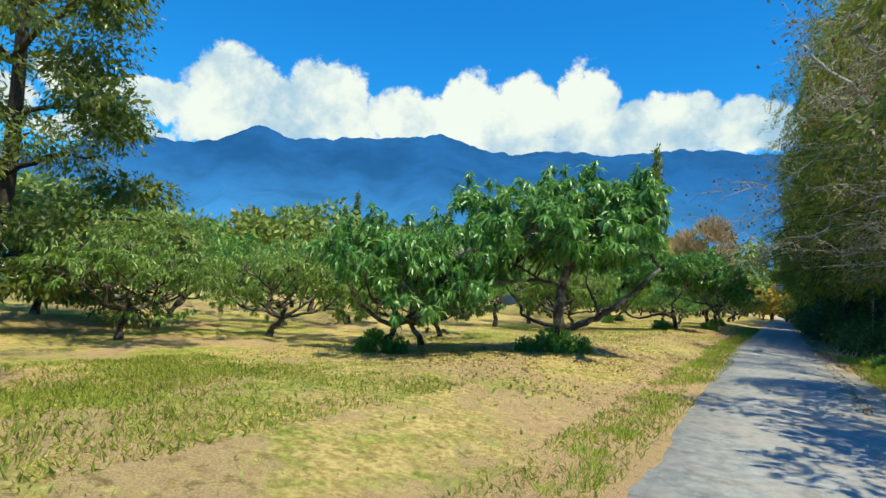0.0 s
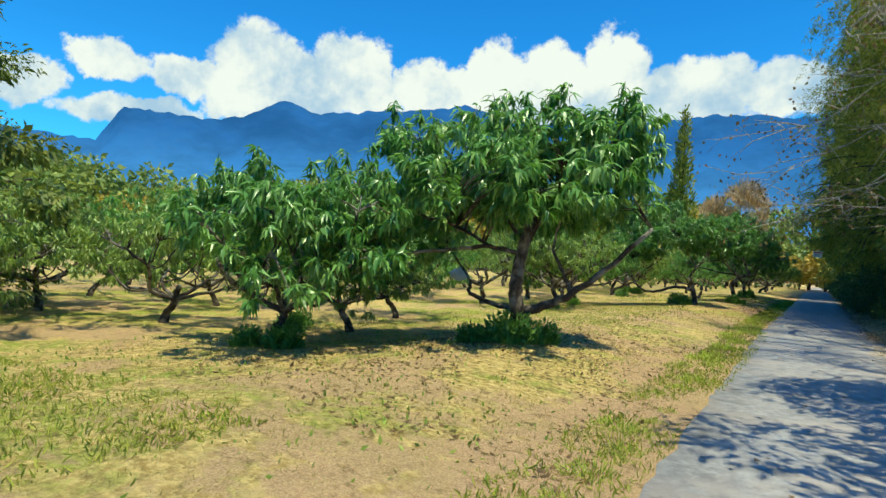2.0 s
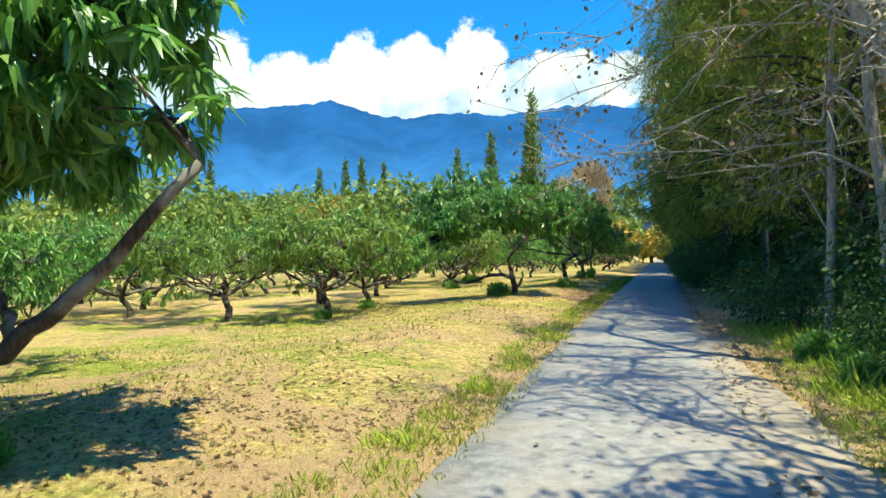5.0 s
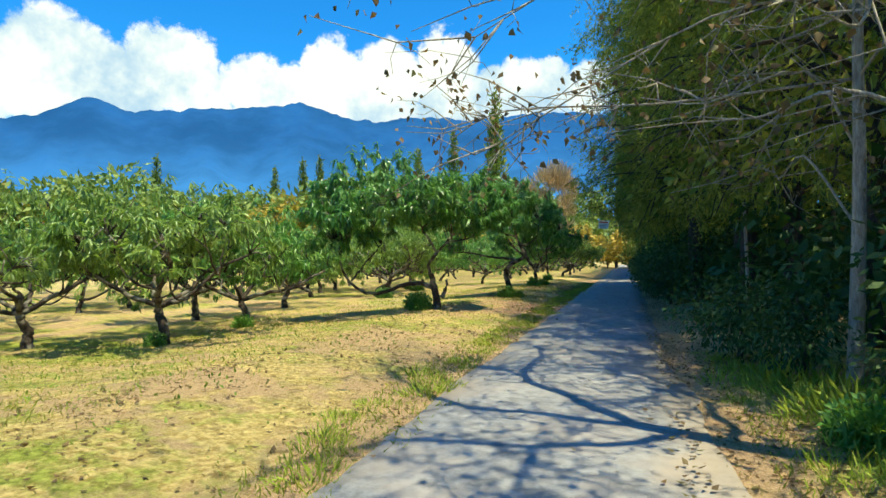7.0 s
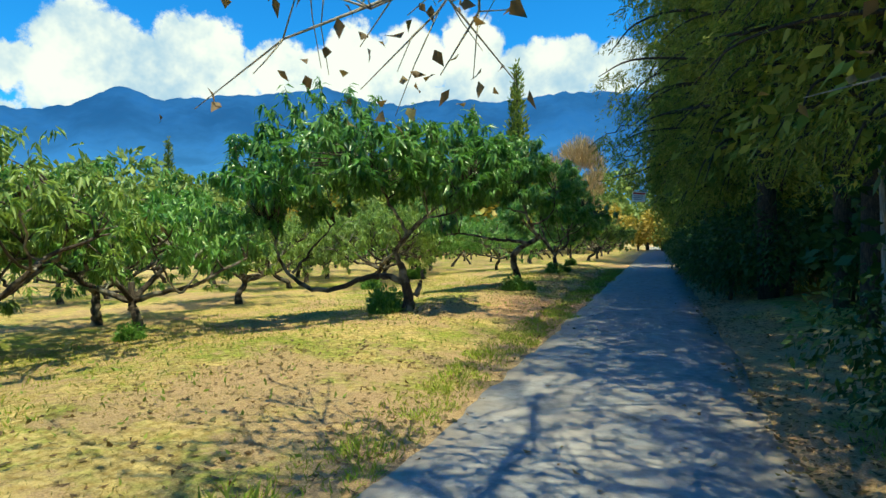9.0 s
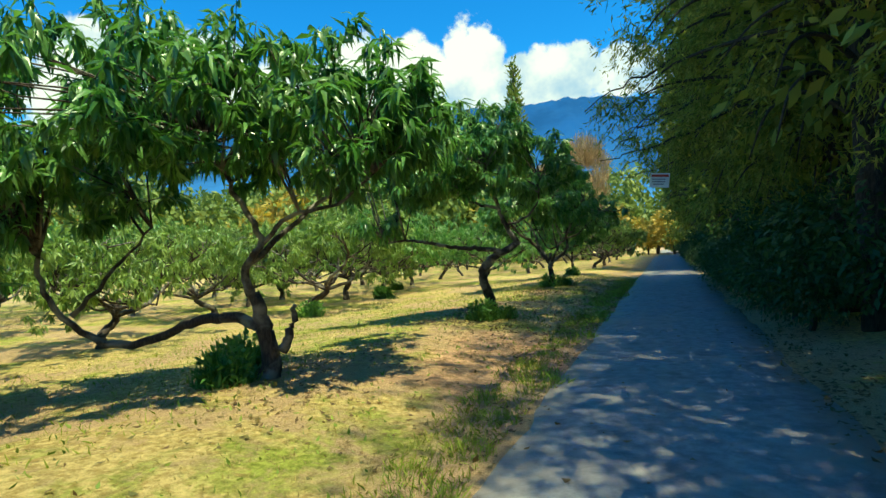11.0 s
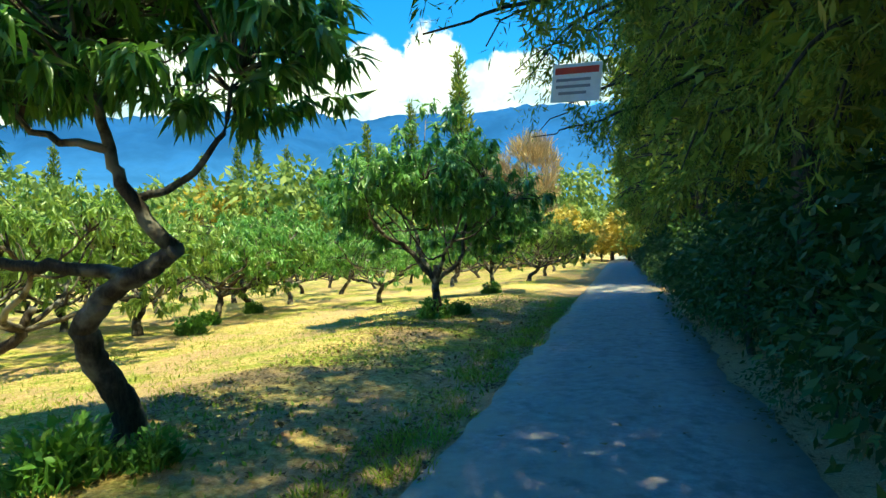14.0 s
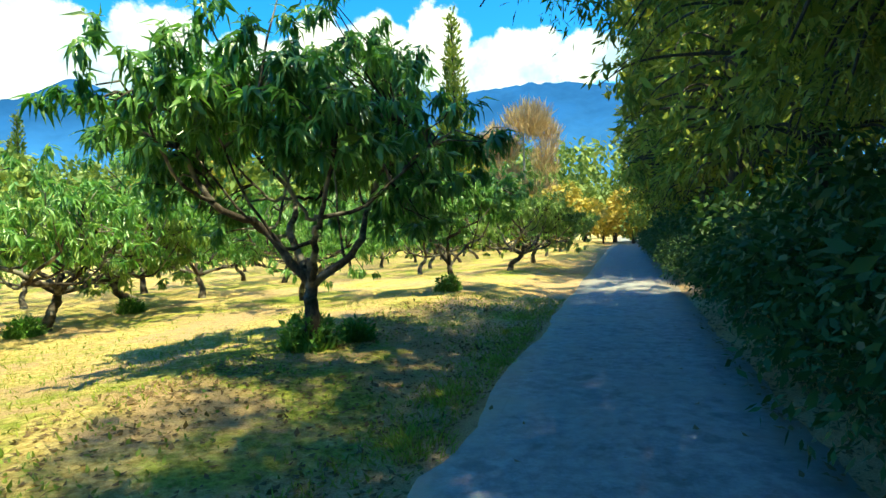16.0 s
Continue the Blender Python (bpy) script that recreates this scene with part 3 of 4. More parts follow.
# the tall tree by the lane: x runs along the lane's oblique view, z up
tall = fruit_tree(11, [
    ([(-0.08, -0.06, 0.5), (0.32, -0.1, 0.6), (0.75, -0.15, 0.85), (1.25, -0.2, 1.25), (1.95, -0.3, 1.95)], 0.10),
    ([(0.75, -0.15, 0.85), (0.62, -0.1, 1.2), (0.45, 0, 1.6), (0.6, 0.1, 2.2)], 0.045),
    ([(-0.02, 0, 0.52), (-0.5, 0.1, 0.58), (-0.9, 0.2, 0.75), (-0.95, 0.45, 0.95), (-1.2, 0.95, 1.2)], 0.055),
    ([(0, 0, 1.45), (-0.5, -0.2, 1.55), (-1.0, -0.4, 1.5), (-1.5, -0.5, 1.42), (-2.5, -0.6, 1.35), (-2.9, -0.6, 1.45)], 0.05),
    ([(-0.6, -0.2, 1.56), (-1.3, -0.4, 1.9), (-2.1, -0.5, 2.0), (-2.9, -0.5, 1.7)], 0.035),
    ([(0, 0, 1.6), (-0.5, 0.2, 2.2), (-1.3, 0.3, 2.8), (-1.9, 0.2, 3.3)], 0.045),
    ([(0.02, 0, 1.6), (0.4, 0.1, 2.4), (0.9, 0.1, 3.0), (1.4, 0, 3.4)], 0.045)],
    [(-0.2, 0.1, 2.75, 1.5, 1.4, 0.95, 3.2), (-1.6, 0.0, 2.35, 1.1, 1.0, 0.85, 1.6), (-2.6, -0.4, 1.75, 0.8, 0.8, 0.55, 0.8), (0.95, 0.0, 2.85, 0.95, 1.0, 0.9, 1.4),
     (0.3, 0, 3.45, 0.75, 0.6, 0.42, 0.5), (-1.9, 0.1, 3.05, 0.7, 0.6, 0.45, 0.45), (1.4, -0.1, 3.35, 0.5, 0.5, 0.5, 0.4), (1.4, -0.2, 2.5, 0.45, 0.6, 0.45, 0.35),
     (0.75, 0, 3.75, 0.3, 0.3, 0.3, 0.16), (-0.3, 0.1, 3.7, 0.28, 0.3, 0.28, 0.14), (1.8, -0.1, 3.5, 0.3, 0.3, 0.3, 0.14), (-2.3, 0, 3.3, 0.35, 0.3, 0.3, 0.14), (-3.3, -0.4, 2.0, 0.45, 0.4, 0.4, 0.2),
     (-0.9, -1.5, 2.5, 0.8, 0.7, 0.5, 0.8), (0.2, -1.5, 2.5, 0.7, 0.7, 0.5, 0.7), (0.3, 1.6, 2.5, 0.9, 0.7, 0.5, 0.7)],
    780, [(0, 0, 0), (-0.04, -0.04, 0.35), (-0.13, -0.1, 0.72), (-0.12, -0.04, 1.15), (-0.03, 0, 1.65), (0.1, 0.05, 2.3)], 0.15, 0.215, 28, M_PEACH,
    "tall peach tree with drooping leaves and low side limbs")
stand(tall, -4.17, 12.25, 26)
# a tree with one long low limb sagging away from the lane
low = fruit_tree(23, [
    ([(-0.05, 0, 0.55), (-0.5, 0.1, 0.72), (-1.0, 0.1, 0.62), (-1.6, 0.1, 0.45), (-2.1, 0.1, 0.55), (-2.5, 0, 1.0), (-2.6, 0, 1.5)], 0.075),
    ([(-0.1, 0, 0.8), (-0.2, -0.1, 1.2), (0.0, -0.1, 1.55), (-0.3, 0, 2.1), (-0.6, 0, 2.8)], 0.06),
    ([(0.0, -0.1, 1.5), (0.35, -0.1, 1.8), (0.9, -0.2, 1.9), (1.3, -0.2, 2.2)], 0.035),
    ([(0.15, 0, 0.3), (0.28, 0, 0.6), (0.3, 0.02, 0.8)], 0.07),
    ([(-2.3, 0.1, 0.8), (-1.9, 0.3, 1.3), (-1.5, 0.4, 1.8)], 0.035),
    ([(-0.15, -0.05, 1.3), (0.4, 0.5, 1.9), (1.0, 0.9, 2.4), (1.5, 1.5, 2.8)], 0.04)],
    [(-0.4, 0, 2.85, 1.4, 1.3, 0.65, 2.2), (-1.9, 0.0, 2.65, 1.2, 1.1, 0.65, 1.6), (1.1, -0.2, 2.6, 0.8, 0.8, 0.5, 1.1), (-2.5, 0, 1.9, 0.6, 0.6, 0.4, 0.35), (-0.9, 0, 3.35, 0.8, 0.8, 0.5, 0.7), (-1.7, 0, 3.4, 1.0, 0.9, 0.6, 1.1), (1.3, -0.3, 2.85, 0.8, 0.8, 0.55, 0.9), (-2.6, -0.2, 2.7, 0.8, 0.9, 0.7, 0.9),
     (-1.2, -1.4, 2.8, 1.0, 0.8, 0.5, 1.0), (-2.4, -1.3, 2.6, 0.8, 0.7, 0.5, 0.7), (0.5, -1.2, 2.9, 0.8, 0.7, 0.45, 0.7),
     (1.2, 1.0, 2.95, 0.8, 0.7, 0.45, 0.8), (1.6, 1.6, 3.0, 0.65, 0.65, 0.42, 0.55)],
    840, [(0, 0, 0), (0.02, 0, 0.3), (-0.06, 0, 0.65), (-0.12, 0, 0.95)], 0.125, 0.20, 26, M_PEACH,
    "old peach tree with a long low sagging limb")
stand(low, -4.35, 28.8, 21)
# a tree with a kinked dark trunk
kink = fruit_tree(37, [
    ([(0.25, -0.43, 1.42), (-0.2, -0.45, 1.5), (-0.7, -0.4, 1.55), (-1.2, -0.4, 1.65), (-1.7, -0.3, 1.75), (-2.2, -0.2, 1.7)], 0.06),
    ([(0.6, -0.46, 1.6), (0.38, -0.55, 1.95), (0.25, -0.6, 2.3), (0.1, -0.55, 2.8), (-0.1, -0.4, 3.2)], 0.065),
    ([(0.38, -0.55, 1.95), (0.7, -0.55, 2.05), (1.0, -0.6, 2.3), (1.15, -0.5, 2.8)], 0.038),
    ([(0.25, -0.6, 2.3), (-0.35, -0.5, 2.5), (-0.9, -0.2, 2.9)], 0.04)],
    [(0.1, -0.3, 3.3, 1.3, 1.2, 0.55, 2.4), (-0.9, -0.3, 3.15, 1.0, 0.9, 0.45, 1.4), (1.0, -0.3, 3.05, 0.8, 0.8, 0.5, 1.1), (0.3, -0.3, 3.75, 0.7, 0.6, 0.35, 0.5), (-0.5, 0.0, 3.65, 0.5, 0.5, 0.4, 0.4),
     (-1.7, -0.2, 3.4, 0.8, 0.8, 0.4, 0.7), (-1.0, -0.2, 3.65, 0.9, 0.8, 0.4, 0.9), (-1.6, -0.3, 2.7, 0.7, 0.7, 0.35, 0.6), (-2.4, -0.2, 2.2, 0.5, 0.5, 0.4, 0.4), (-0.4, -1.3, 3.0, 0.9, 0.6, 0.4, 0.7),
     (-2.2, -0.2, 3.0, 0.8, 0.7, 0.45, 0.8), (0.4, -0.3, 4.1, 0.42, 0.4, 0.35, 0.28), (-0.5, -0.3, 4.0, 0.4, 0.4, 0.3, 0.25)],
    680, [(0, 0, 0), (-0.02, -0.08, 0.4), (-0.14, -0.25, 0.8), (-0.13, -0.34, 1.05), (0.1, -0.4, 1.3), (0.4, -0.44, 1.45), (0.63, -0.46, 1.6)], 0.12, 0.20, 30, M_PEACH,
    "peach tree with a dark kinked trunk and umbrella crown")
stand(kink, -3.56, 34.8, 18, 0.95)
round_tree = common_tree(41, 4.5, 2.0, 760, 26, 0.19, M_PEACH, "bushy round-headed peach tree with low fork")
stand(round_tree, -4.0, 43.3, 40, 1.06)
bushy = common_tree(43, 3.4, 1.9, 640, 24, 0.20, M_PEACH, "bushy low peach tree with leaves near the ground")
stand(bushy, -6.9, 9.5, 10, 0.88)
wide_a = common_tree(51, 3.2, 2.3, 560, 19, 0.16, M_OLIVE, "spreading peach tree with pale green leaves", fine=False)
stand(wide_a, -8.0, 23.0, 0)
wide_b = common_tree(57, 3.3, 2.4, 560, 19, 0.16, M_PEACH, PEACH, fine=False)
stand(wide_b, -8.4, 26.0, 70)
wide_c = common_tree(63, 3.0, 2.2, 540, 19, 0.16, M_OLIVE, "low open peach tree with greyish green leaves", fine=False)
stand(wide_c, -11.0, 10.0, 30, 0.8)
for k, (src, x, y, turn, sc) in enumerate([
        (wide_b, -9.0, 15.0, 140, 0.8), (wide_a, -10.6, 22.2, 100, 0.95), (wide_c, -10.6, 38.3, 60, 1.12), (wide_a, -12.0, 42.9, 200, 1.15), (wide_b, -11.9, 45.6, 20, 1.22), (wide_a, -15.2, 41.0, 100, 1.05), (wide_c, -12.9, 48.9, 310, 1.15), (wide_b, -13.4, 52.0, 70, 1.15),
        (wide_c, -13.8, 37.8, 250, 1.0), (round_tree, -4.3, 50.5, 130, 0.85),
        (wide_c, -4.2, 57.5, 10, 1.0), (wide_a, -4.1, 62.5, 160, 0.95), (wide_b, -4.4, 69.0, 40, 0.95), (wide_c, -4.4, 76.0, 90, 1.0),
        (wide_b, -13.6, 13.0, 190, 0.8), (wide_a, -11.6, 6.6, 220, 0.78), (wide_c, -14.0, 16.5, 300, 0.9), (wide_a, -14.2, 9.0, 20, 0.8), (wide_c, -7.6, 11.8, 200, 0.75), (wide_b, -14.6, 22.5, 110, 1.0),
        (wide_a, -11.2, 27.4, 330, 1.0), (wide_c, -11.3, 32.0, 150, 1.0), (wide_a, -16.0, 44.0, 45, 1.0), (wide_b, -8.6, 50.5, 240, 1.0)]):
    again(src, x, y, turn, sc)
far_a = common_tree(71, 3.4, 2.5, 250, 9, 0.30, M_OLIVE, "peach tree with pale green crown in a far row", True)
far_b = common_tree(77, 3.5, 2.5, 250, 9, 0.30, M_PEACH, "peach tree with green crown in a far row", True)
stand(far_a, -17.0, 25.0), stand(far_b, -17.5, 31.0, 50)
jig = random.Random(5)
for row, x in enumerate((-9.0, -13.5, -18.0, -22.5, -27.5, -33.0)):
    for col in range(20):
        y = 2 + col * 5.2 + (row % 2) * 2.6
        if (x > -16 and y < 55) or y > 92 or (x < -26 and y < 16):
            continue
        again(far_a if jig.random() < 0.55 else far_b, x + jig.uniform(-0.8, 0.8), y + jig.uniform(-1, 1), jig.uniform(0, 360), jig.uniform(0.85, 1.15))

# ---- broad tree beyond the grass ----
rng0 = np.random.default_rng(3)
tiers, arms = [], []
for z in (0.7, 1.4, 2.2, 3.2, 4.3, 5.4, 6.5, 7.6):
    for a in np.arange(0, 6.28, 0.95) + rng0.uniform(0, 1):
        d = rng0.uniform(1.2, 3.5) * (1.0 if z < 6 else 0.7)
        tiers.append((math.cos(a) * d, math.sin(a) * d, z + rng0.uniform(-0.4, 0.4), rng0.uniform(0.7, 1.2), rng0.uniform(0.7, 1.2), 0.36))
        if rng0.random() < 0.35:
            arms.append(([(0, 0, z - 0.5), (math.cos(a) * d * 0.5, math.sin(a) * d * 0.5, z - 0.1), (math.cos(a) * d, math.sin(a) * d, z)], 0.07))
big = leafy_tree("shade_tree", 3, [(0, 0, -0.3), (0.1, 0, 1.2), (0.0, 0.2, 3.0), (0.2, 0, 7.5)], 0.24, tiers, 42000, 0.11, 0.45, M_BROAD, M_DARKBARK,
                 "large tree with layered yellowing foliage and deep shade", limbs=arms, shell=0.1, core=170)
stand(big, -15.6, 5.6, 0, 1.25)
again(big, -8.8, 0.4, 100, 0.86)
rng4 = np.random.default_rng(19)
lane_tree = leafy_tree("roadside_tree", 19, [(0, 0, -0.3), (0.1, 0, 2.4), (-0.2, 0.1, 6.0)], 0.15, puffs(rng4, 16, (0, 0, 5.6), (2.2, 2.4, 1.5), 0.85), 7000, 0.2, 0.4, M_BROAD, M_DARKBARK,
                       "green roadside tree whose shade falls on the lane", limbs=[([(0, 0, 2.5), (-1.0, 0.4, 3.6), (-2.0, 0.6, 4.4)], 0.07), ([(0, 0, 2.8), (0.9, -0.5, 3.9), (1.6, -0.9, 4.9)], 0.06)])
stand(lane_tree, 3.2, 7.0)
again(lane_tree, 2.6, 11.3, 130, 0.98)

# ---- trees overhanging the lane ----
def overhang(seed, height, reach, sprays, size, low=2.5, arms=()):
    """A dense conifer: tiers of arching boughs, each hung with drooping feathery sprays."""
    rng = np.random.default_rng(seed)
    root = new("conifer")
    s = Soup()
    line = smooth_line([(0, 0, -0.3), (0.05, 0, height * 0.4), (0, 0.05, height)], 6)
    s.tube(line, np.linspace(0.2, 0.05, len(line)), 9)
    part("trunk", s.mesh("trunk"), M_DARKBARK, root, "", True)
    crown = Soup()

    def hang(pts, h, many):
        """Drooping sprays along one bough."""
        for f in rng.uniform(0.3, 1.0, many) ** 0.7:
            b = pts[min(int(f * (len(pts) - 1)), len(pts) - 1)] + rng.normal(size=3) * np.array([0.22, 0.22, 0.18])
            if noise.noise(Vector(b) * 0.75 + Vector((seed, 0, 0))) < -0.06:
                continue
            axis = h * rng.uniform(0.1, 0.7) + np.array([0, 0, -rng.uniform(0.4, 1.3)]) + rng.normal(size=3) * 0.3
            axis /= np.linalg.norm(axis)
            m = int(rng.integers(20, 34)) if sprays > 4 else 18
            t_ = rng.uniform(0, 1, m)
            p = b + axis * (t_ * rng.uniform(0.35, 0.75))[:, None] + rng.normal(size=(m, 3)) * 0.05
            along = axis * 0.9 + rng.normal(size=(m, 3)) * 0.55
            L = size * rng.uniform(0.6, 1.4, m) * (1.15 - 0.5 * t_)
            crown.leaves(p, along, rng.normal(size=(m, 3)), L, L * (0.2 if sprays > 4 else 0.3), 0.15, True)

    z = low
    while z < height:
        k = 1 - 0.6 * (max(z - 4.5, 0) / (height - 4.5)) ** 5 if z > 3.5 else 0.5
        for a in np.arange(0, 6.28, 0.9) + rng.uniform(0, 1):
            d = reach * k * rng.uniform(0.65, 1.05)
            h = np.array([math.cos(a), math.sin(a), 0.0])
            rise = rng.uniform(0.1, 0.6)
            pts = smooth_line([(0, 0, z), tuple(h * d * 0.45 + np.array([0, 0, z + rise])), tuple(h * d * 0.8 + np.array([0, 0, z + rise * 0.7])), tuple(h * d + np.array([0, 0, z - 0.25]))], 4)
            if z < 5.5:
                s = Soup()
                s.tube(pts, np.linspace(0.045, 0.008, len(pts)), 5)
                part("limb", s.mesh("limb"), M_DARKBARK, root, "", True)
            hang(pts, h, sprays)
        z += 0.7
    for pts in arms:
        line = smooth_line(pts, 5)
        s = Soup()
        line[1:] += rng.normal(size=line[1:].shape) * 0.06
        s.tube(line, np.linspace(0.045, 0.008, len(line)), 6)
        part("limb", s.mesh("limb"), M_DARKBARK, root, "", True)
        hang(line[1:], np.array([-0.9, 0.0, 0.0]), 90)
    for zz in np.arange(low + 0.6, height - 0.5, 0.8):
        spray_cloud(crown, rng, (0, 0, zz), np.array([reach * 0.52, reach * 0.52, 0.7]), 240, 0.26, 0.6, 0.0, 0.4)
    tagged(part("crown", crown.mesh("crown"), M_CONIFER, root), kind="stuff")
    return tagged(root, "tall dense conifer with drooping olive-brown foliage over the lane", "tree", "trees along the lane")


con_a, con_b = overhang(81, 15.0, 3.3, 16, 0.13), overhang(87, 15.5, 3.4, 16, 0.13)
con_far = overhang(83, 14.5, 3.2, 3, 0.34)
con_low = overhang(89, 15.5, 3.4, 16, 0.13, 2.5, [
    [(0, 0, 3.9), (-1.5, -0.3, 3.95), (-3.1, -0.6, 3.4), (-4.1, -0.8, 3.1)], [(0, 0, 4.3), (-1.5, 0.4, 4.5), (-3.0, 0.6, 4.2), (-4.0, 0.7, 3.6)],
    [(0, 0, 4.8), (-1.6, -0.8, 5.0), (-3.2, -1.1, 4.7), (-4.4, -1.3, 4.1)]])
stand(con_low, 2.9, 36.3), again(con_low, 3.0, 42.4, 8, 1.06)
stand(con_a, 4.0, 23.6, 0, 0.95), stand(con_b, 3.6, 26.3, 60, 0.94), stand(con_far, 7.2, 28.0, 15)
again(con_b, 5.7, 20.4, 200, 0.82)
for k, y in enumerate(np.arange(28.6, 92, 2.4)):
    if 48.8 < y < 53.0:
        continue
    src = (con_b if k % 2 else con_a) if y < 47 else con_far
    again(src, (3.25 if y < 33 else 2.9 if y < 41 else 3.3) + 0.3 * math.sin(k * 2.1), y, 47 * k, (0.98 if y < 33 else 1.13) + 0.07 * math.sin(k * 1.3))
# second row, mostly hidden, added to block light and deepen the lane's shade
for k, y in enumerate(np.arange(31.5, 72, 4.6)):
    if 48.0 < y < 53.5:
        continue
    again(con_far, 6.6 + 0.5 * math.sin(k * 1.7), y, 71 * k + 20, (1.18 if 33 < y < 60 else 1.0) + 0.1 * math.sin(k))

# ---- leafless tree beside the lane ----
def bare_tree(seed, height, lean, label, over=True, stout=0.16):
    rng = np.random.default_rng(seed)
    root = new("bare_tree")
    top = np.array([lean[0], lean[1], height])
    line = smooth_line([(0, 0, -0.3), top * 0.25 + rng.normal(size=3) * 0.05, top * 0.55 + rng.normal(size=3) * 0.12, top], 6)
    s = Soup()
    s.tube(line, np.linspace(stout, stout * 0.3, len(line)), 9)
    part("trunk", s.mesh("trunk"), M_PALEBARK, root, "smooth pale grey bark", True)
    tips, twigs, leaf = [], Soup(), Soup()
    for k in range(15):
        if over and k % 2 and k < 11:
            continue
        b = line[int(len(line) * (0.3 + 0.68 * min(k, 12) / 13))]
        a = rng.uniform(0, 6.28)
        d = np.array([math.cos(a), math.sin(a), rng.uniform(0.05, 0.7)]) * rng.uniform(1.6, 3.3)
        if k >= 11 and over:
            b, d = line[int(len(line) * (0.50 + 0.11 * (k - 11)))], np.array([-4.2 - 0.35 * (k % 3), 0.3 - 0.6 * (k - 12.5), -0.2 - 0.4 * (k - 11) + 0.3 * (k % 2)])
        pts = smooth_line([b, b + d * 0.35 + rng.normal(size=3) * 0.15 + np.array([0, 0, 0.35]), b + d * 0.7 + rng.normal(size=3) * 0.22, b + d + rng.normal(size=3) * 0.2 - np.array([0, 0, 0.35])], 4)
        s = Soup()
        s.tube(pts, np.linspace(stout * 0.2, 0.007, len(pts)), 6)
        part("limb", s.mesh("limb"), M_PALEBARK, root, "", True)
        for j in range(10 if k < 11 else 18):
            q = pts[rng.integers(2, len(pts))]
            e = q + (rng.normal(size=3) + d * 0.3) * np.array([0.6, 0.6, 0.45])
            m = (q + e) / 2 + rng.normal(size=3) * 0.1
            twigs.tube([q, m, e], [0.013, 0.009, 0.004], 4)
            for i in range(2):
                e2 = m + rng.normal(size=3) * 0.35
                twigs.tube([m, (m + e2) / 2 + rng.normal(size=3) * 0.04, e2], [0.007, 0.005, 0.003], 3)
                tips.append(e2)
            tips.append(e)
    tips = np.array(tips)
    pick = tips[rng.random(len(tips)) < 0.8]
    pick = np.repeat(pick, 3, 0) + rng.normal(size=(len(pick) * 3, 3)) * 0.14
    n = len(pick)
    leaf.leaves(pick, rng.normal(size=(n, 3)) * 0.5 + np.array([0, 0, -0.8]), rng.normal(size=(n, 3)), rng.uniform(0.07, 0.14, n), rng.uniform(0.05, 0.10, n))
    tagged(part("branchwork", twigs.mesh("branchwork"), M_PALEBARK, root), kind="stuff")
    tagged(part("leaves", leaf.mesh("leaves"), M_DEADLEAF, root, "sparse withered brown leaves"), kind="stuff")
    return tagged(root, label, "tree", "nearly leafless trees")


bare = bare_tree(91, 8.5, (0.3, -0.5), "nearly leafless tree with pale branches over the lane", True, 0.085)
stand(bare, 2.95, 21.4)
aside_tree = bare_tree(93, 8.0, (-0.6, 0.3), "nearly leafless tree with pale branches beside the lane", False)
stand(aside_tree, 3.9, 16.6, 25, 0.82)
again(aside_tree, 4.3, 4.0, 140, 0.95)
over_tree = bare_tree(97, 7.6, (-0.9, 0.2), "nearly leafless tree with grey branches reaching over the lane", False, 0.11)
stand(over_tree, 3.7, 14.2, 10)

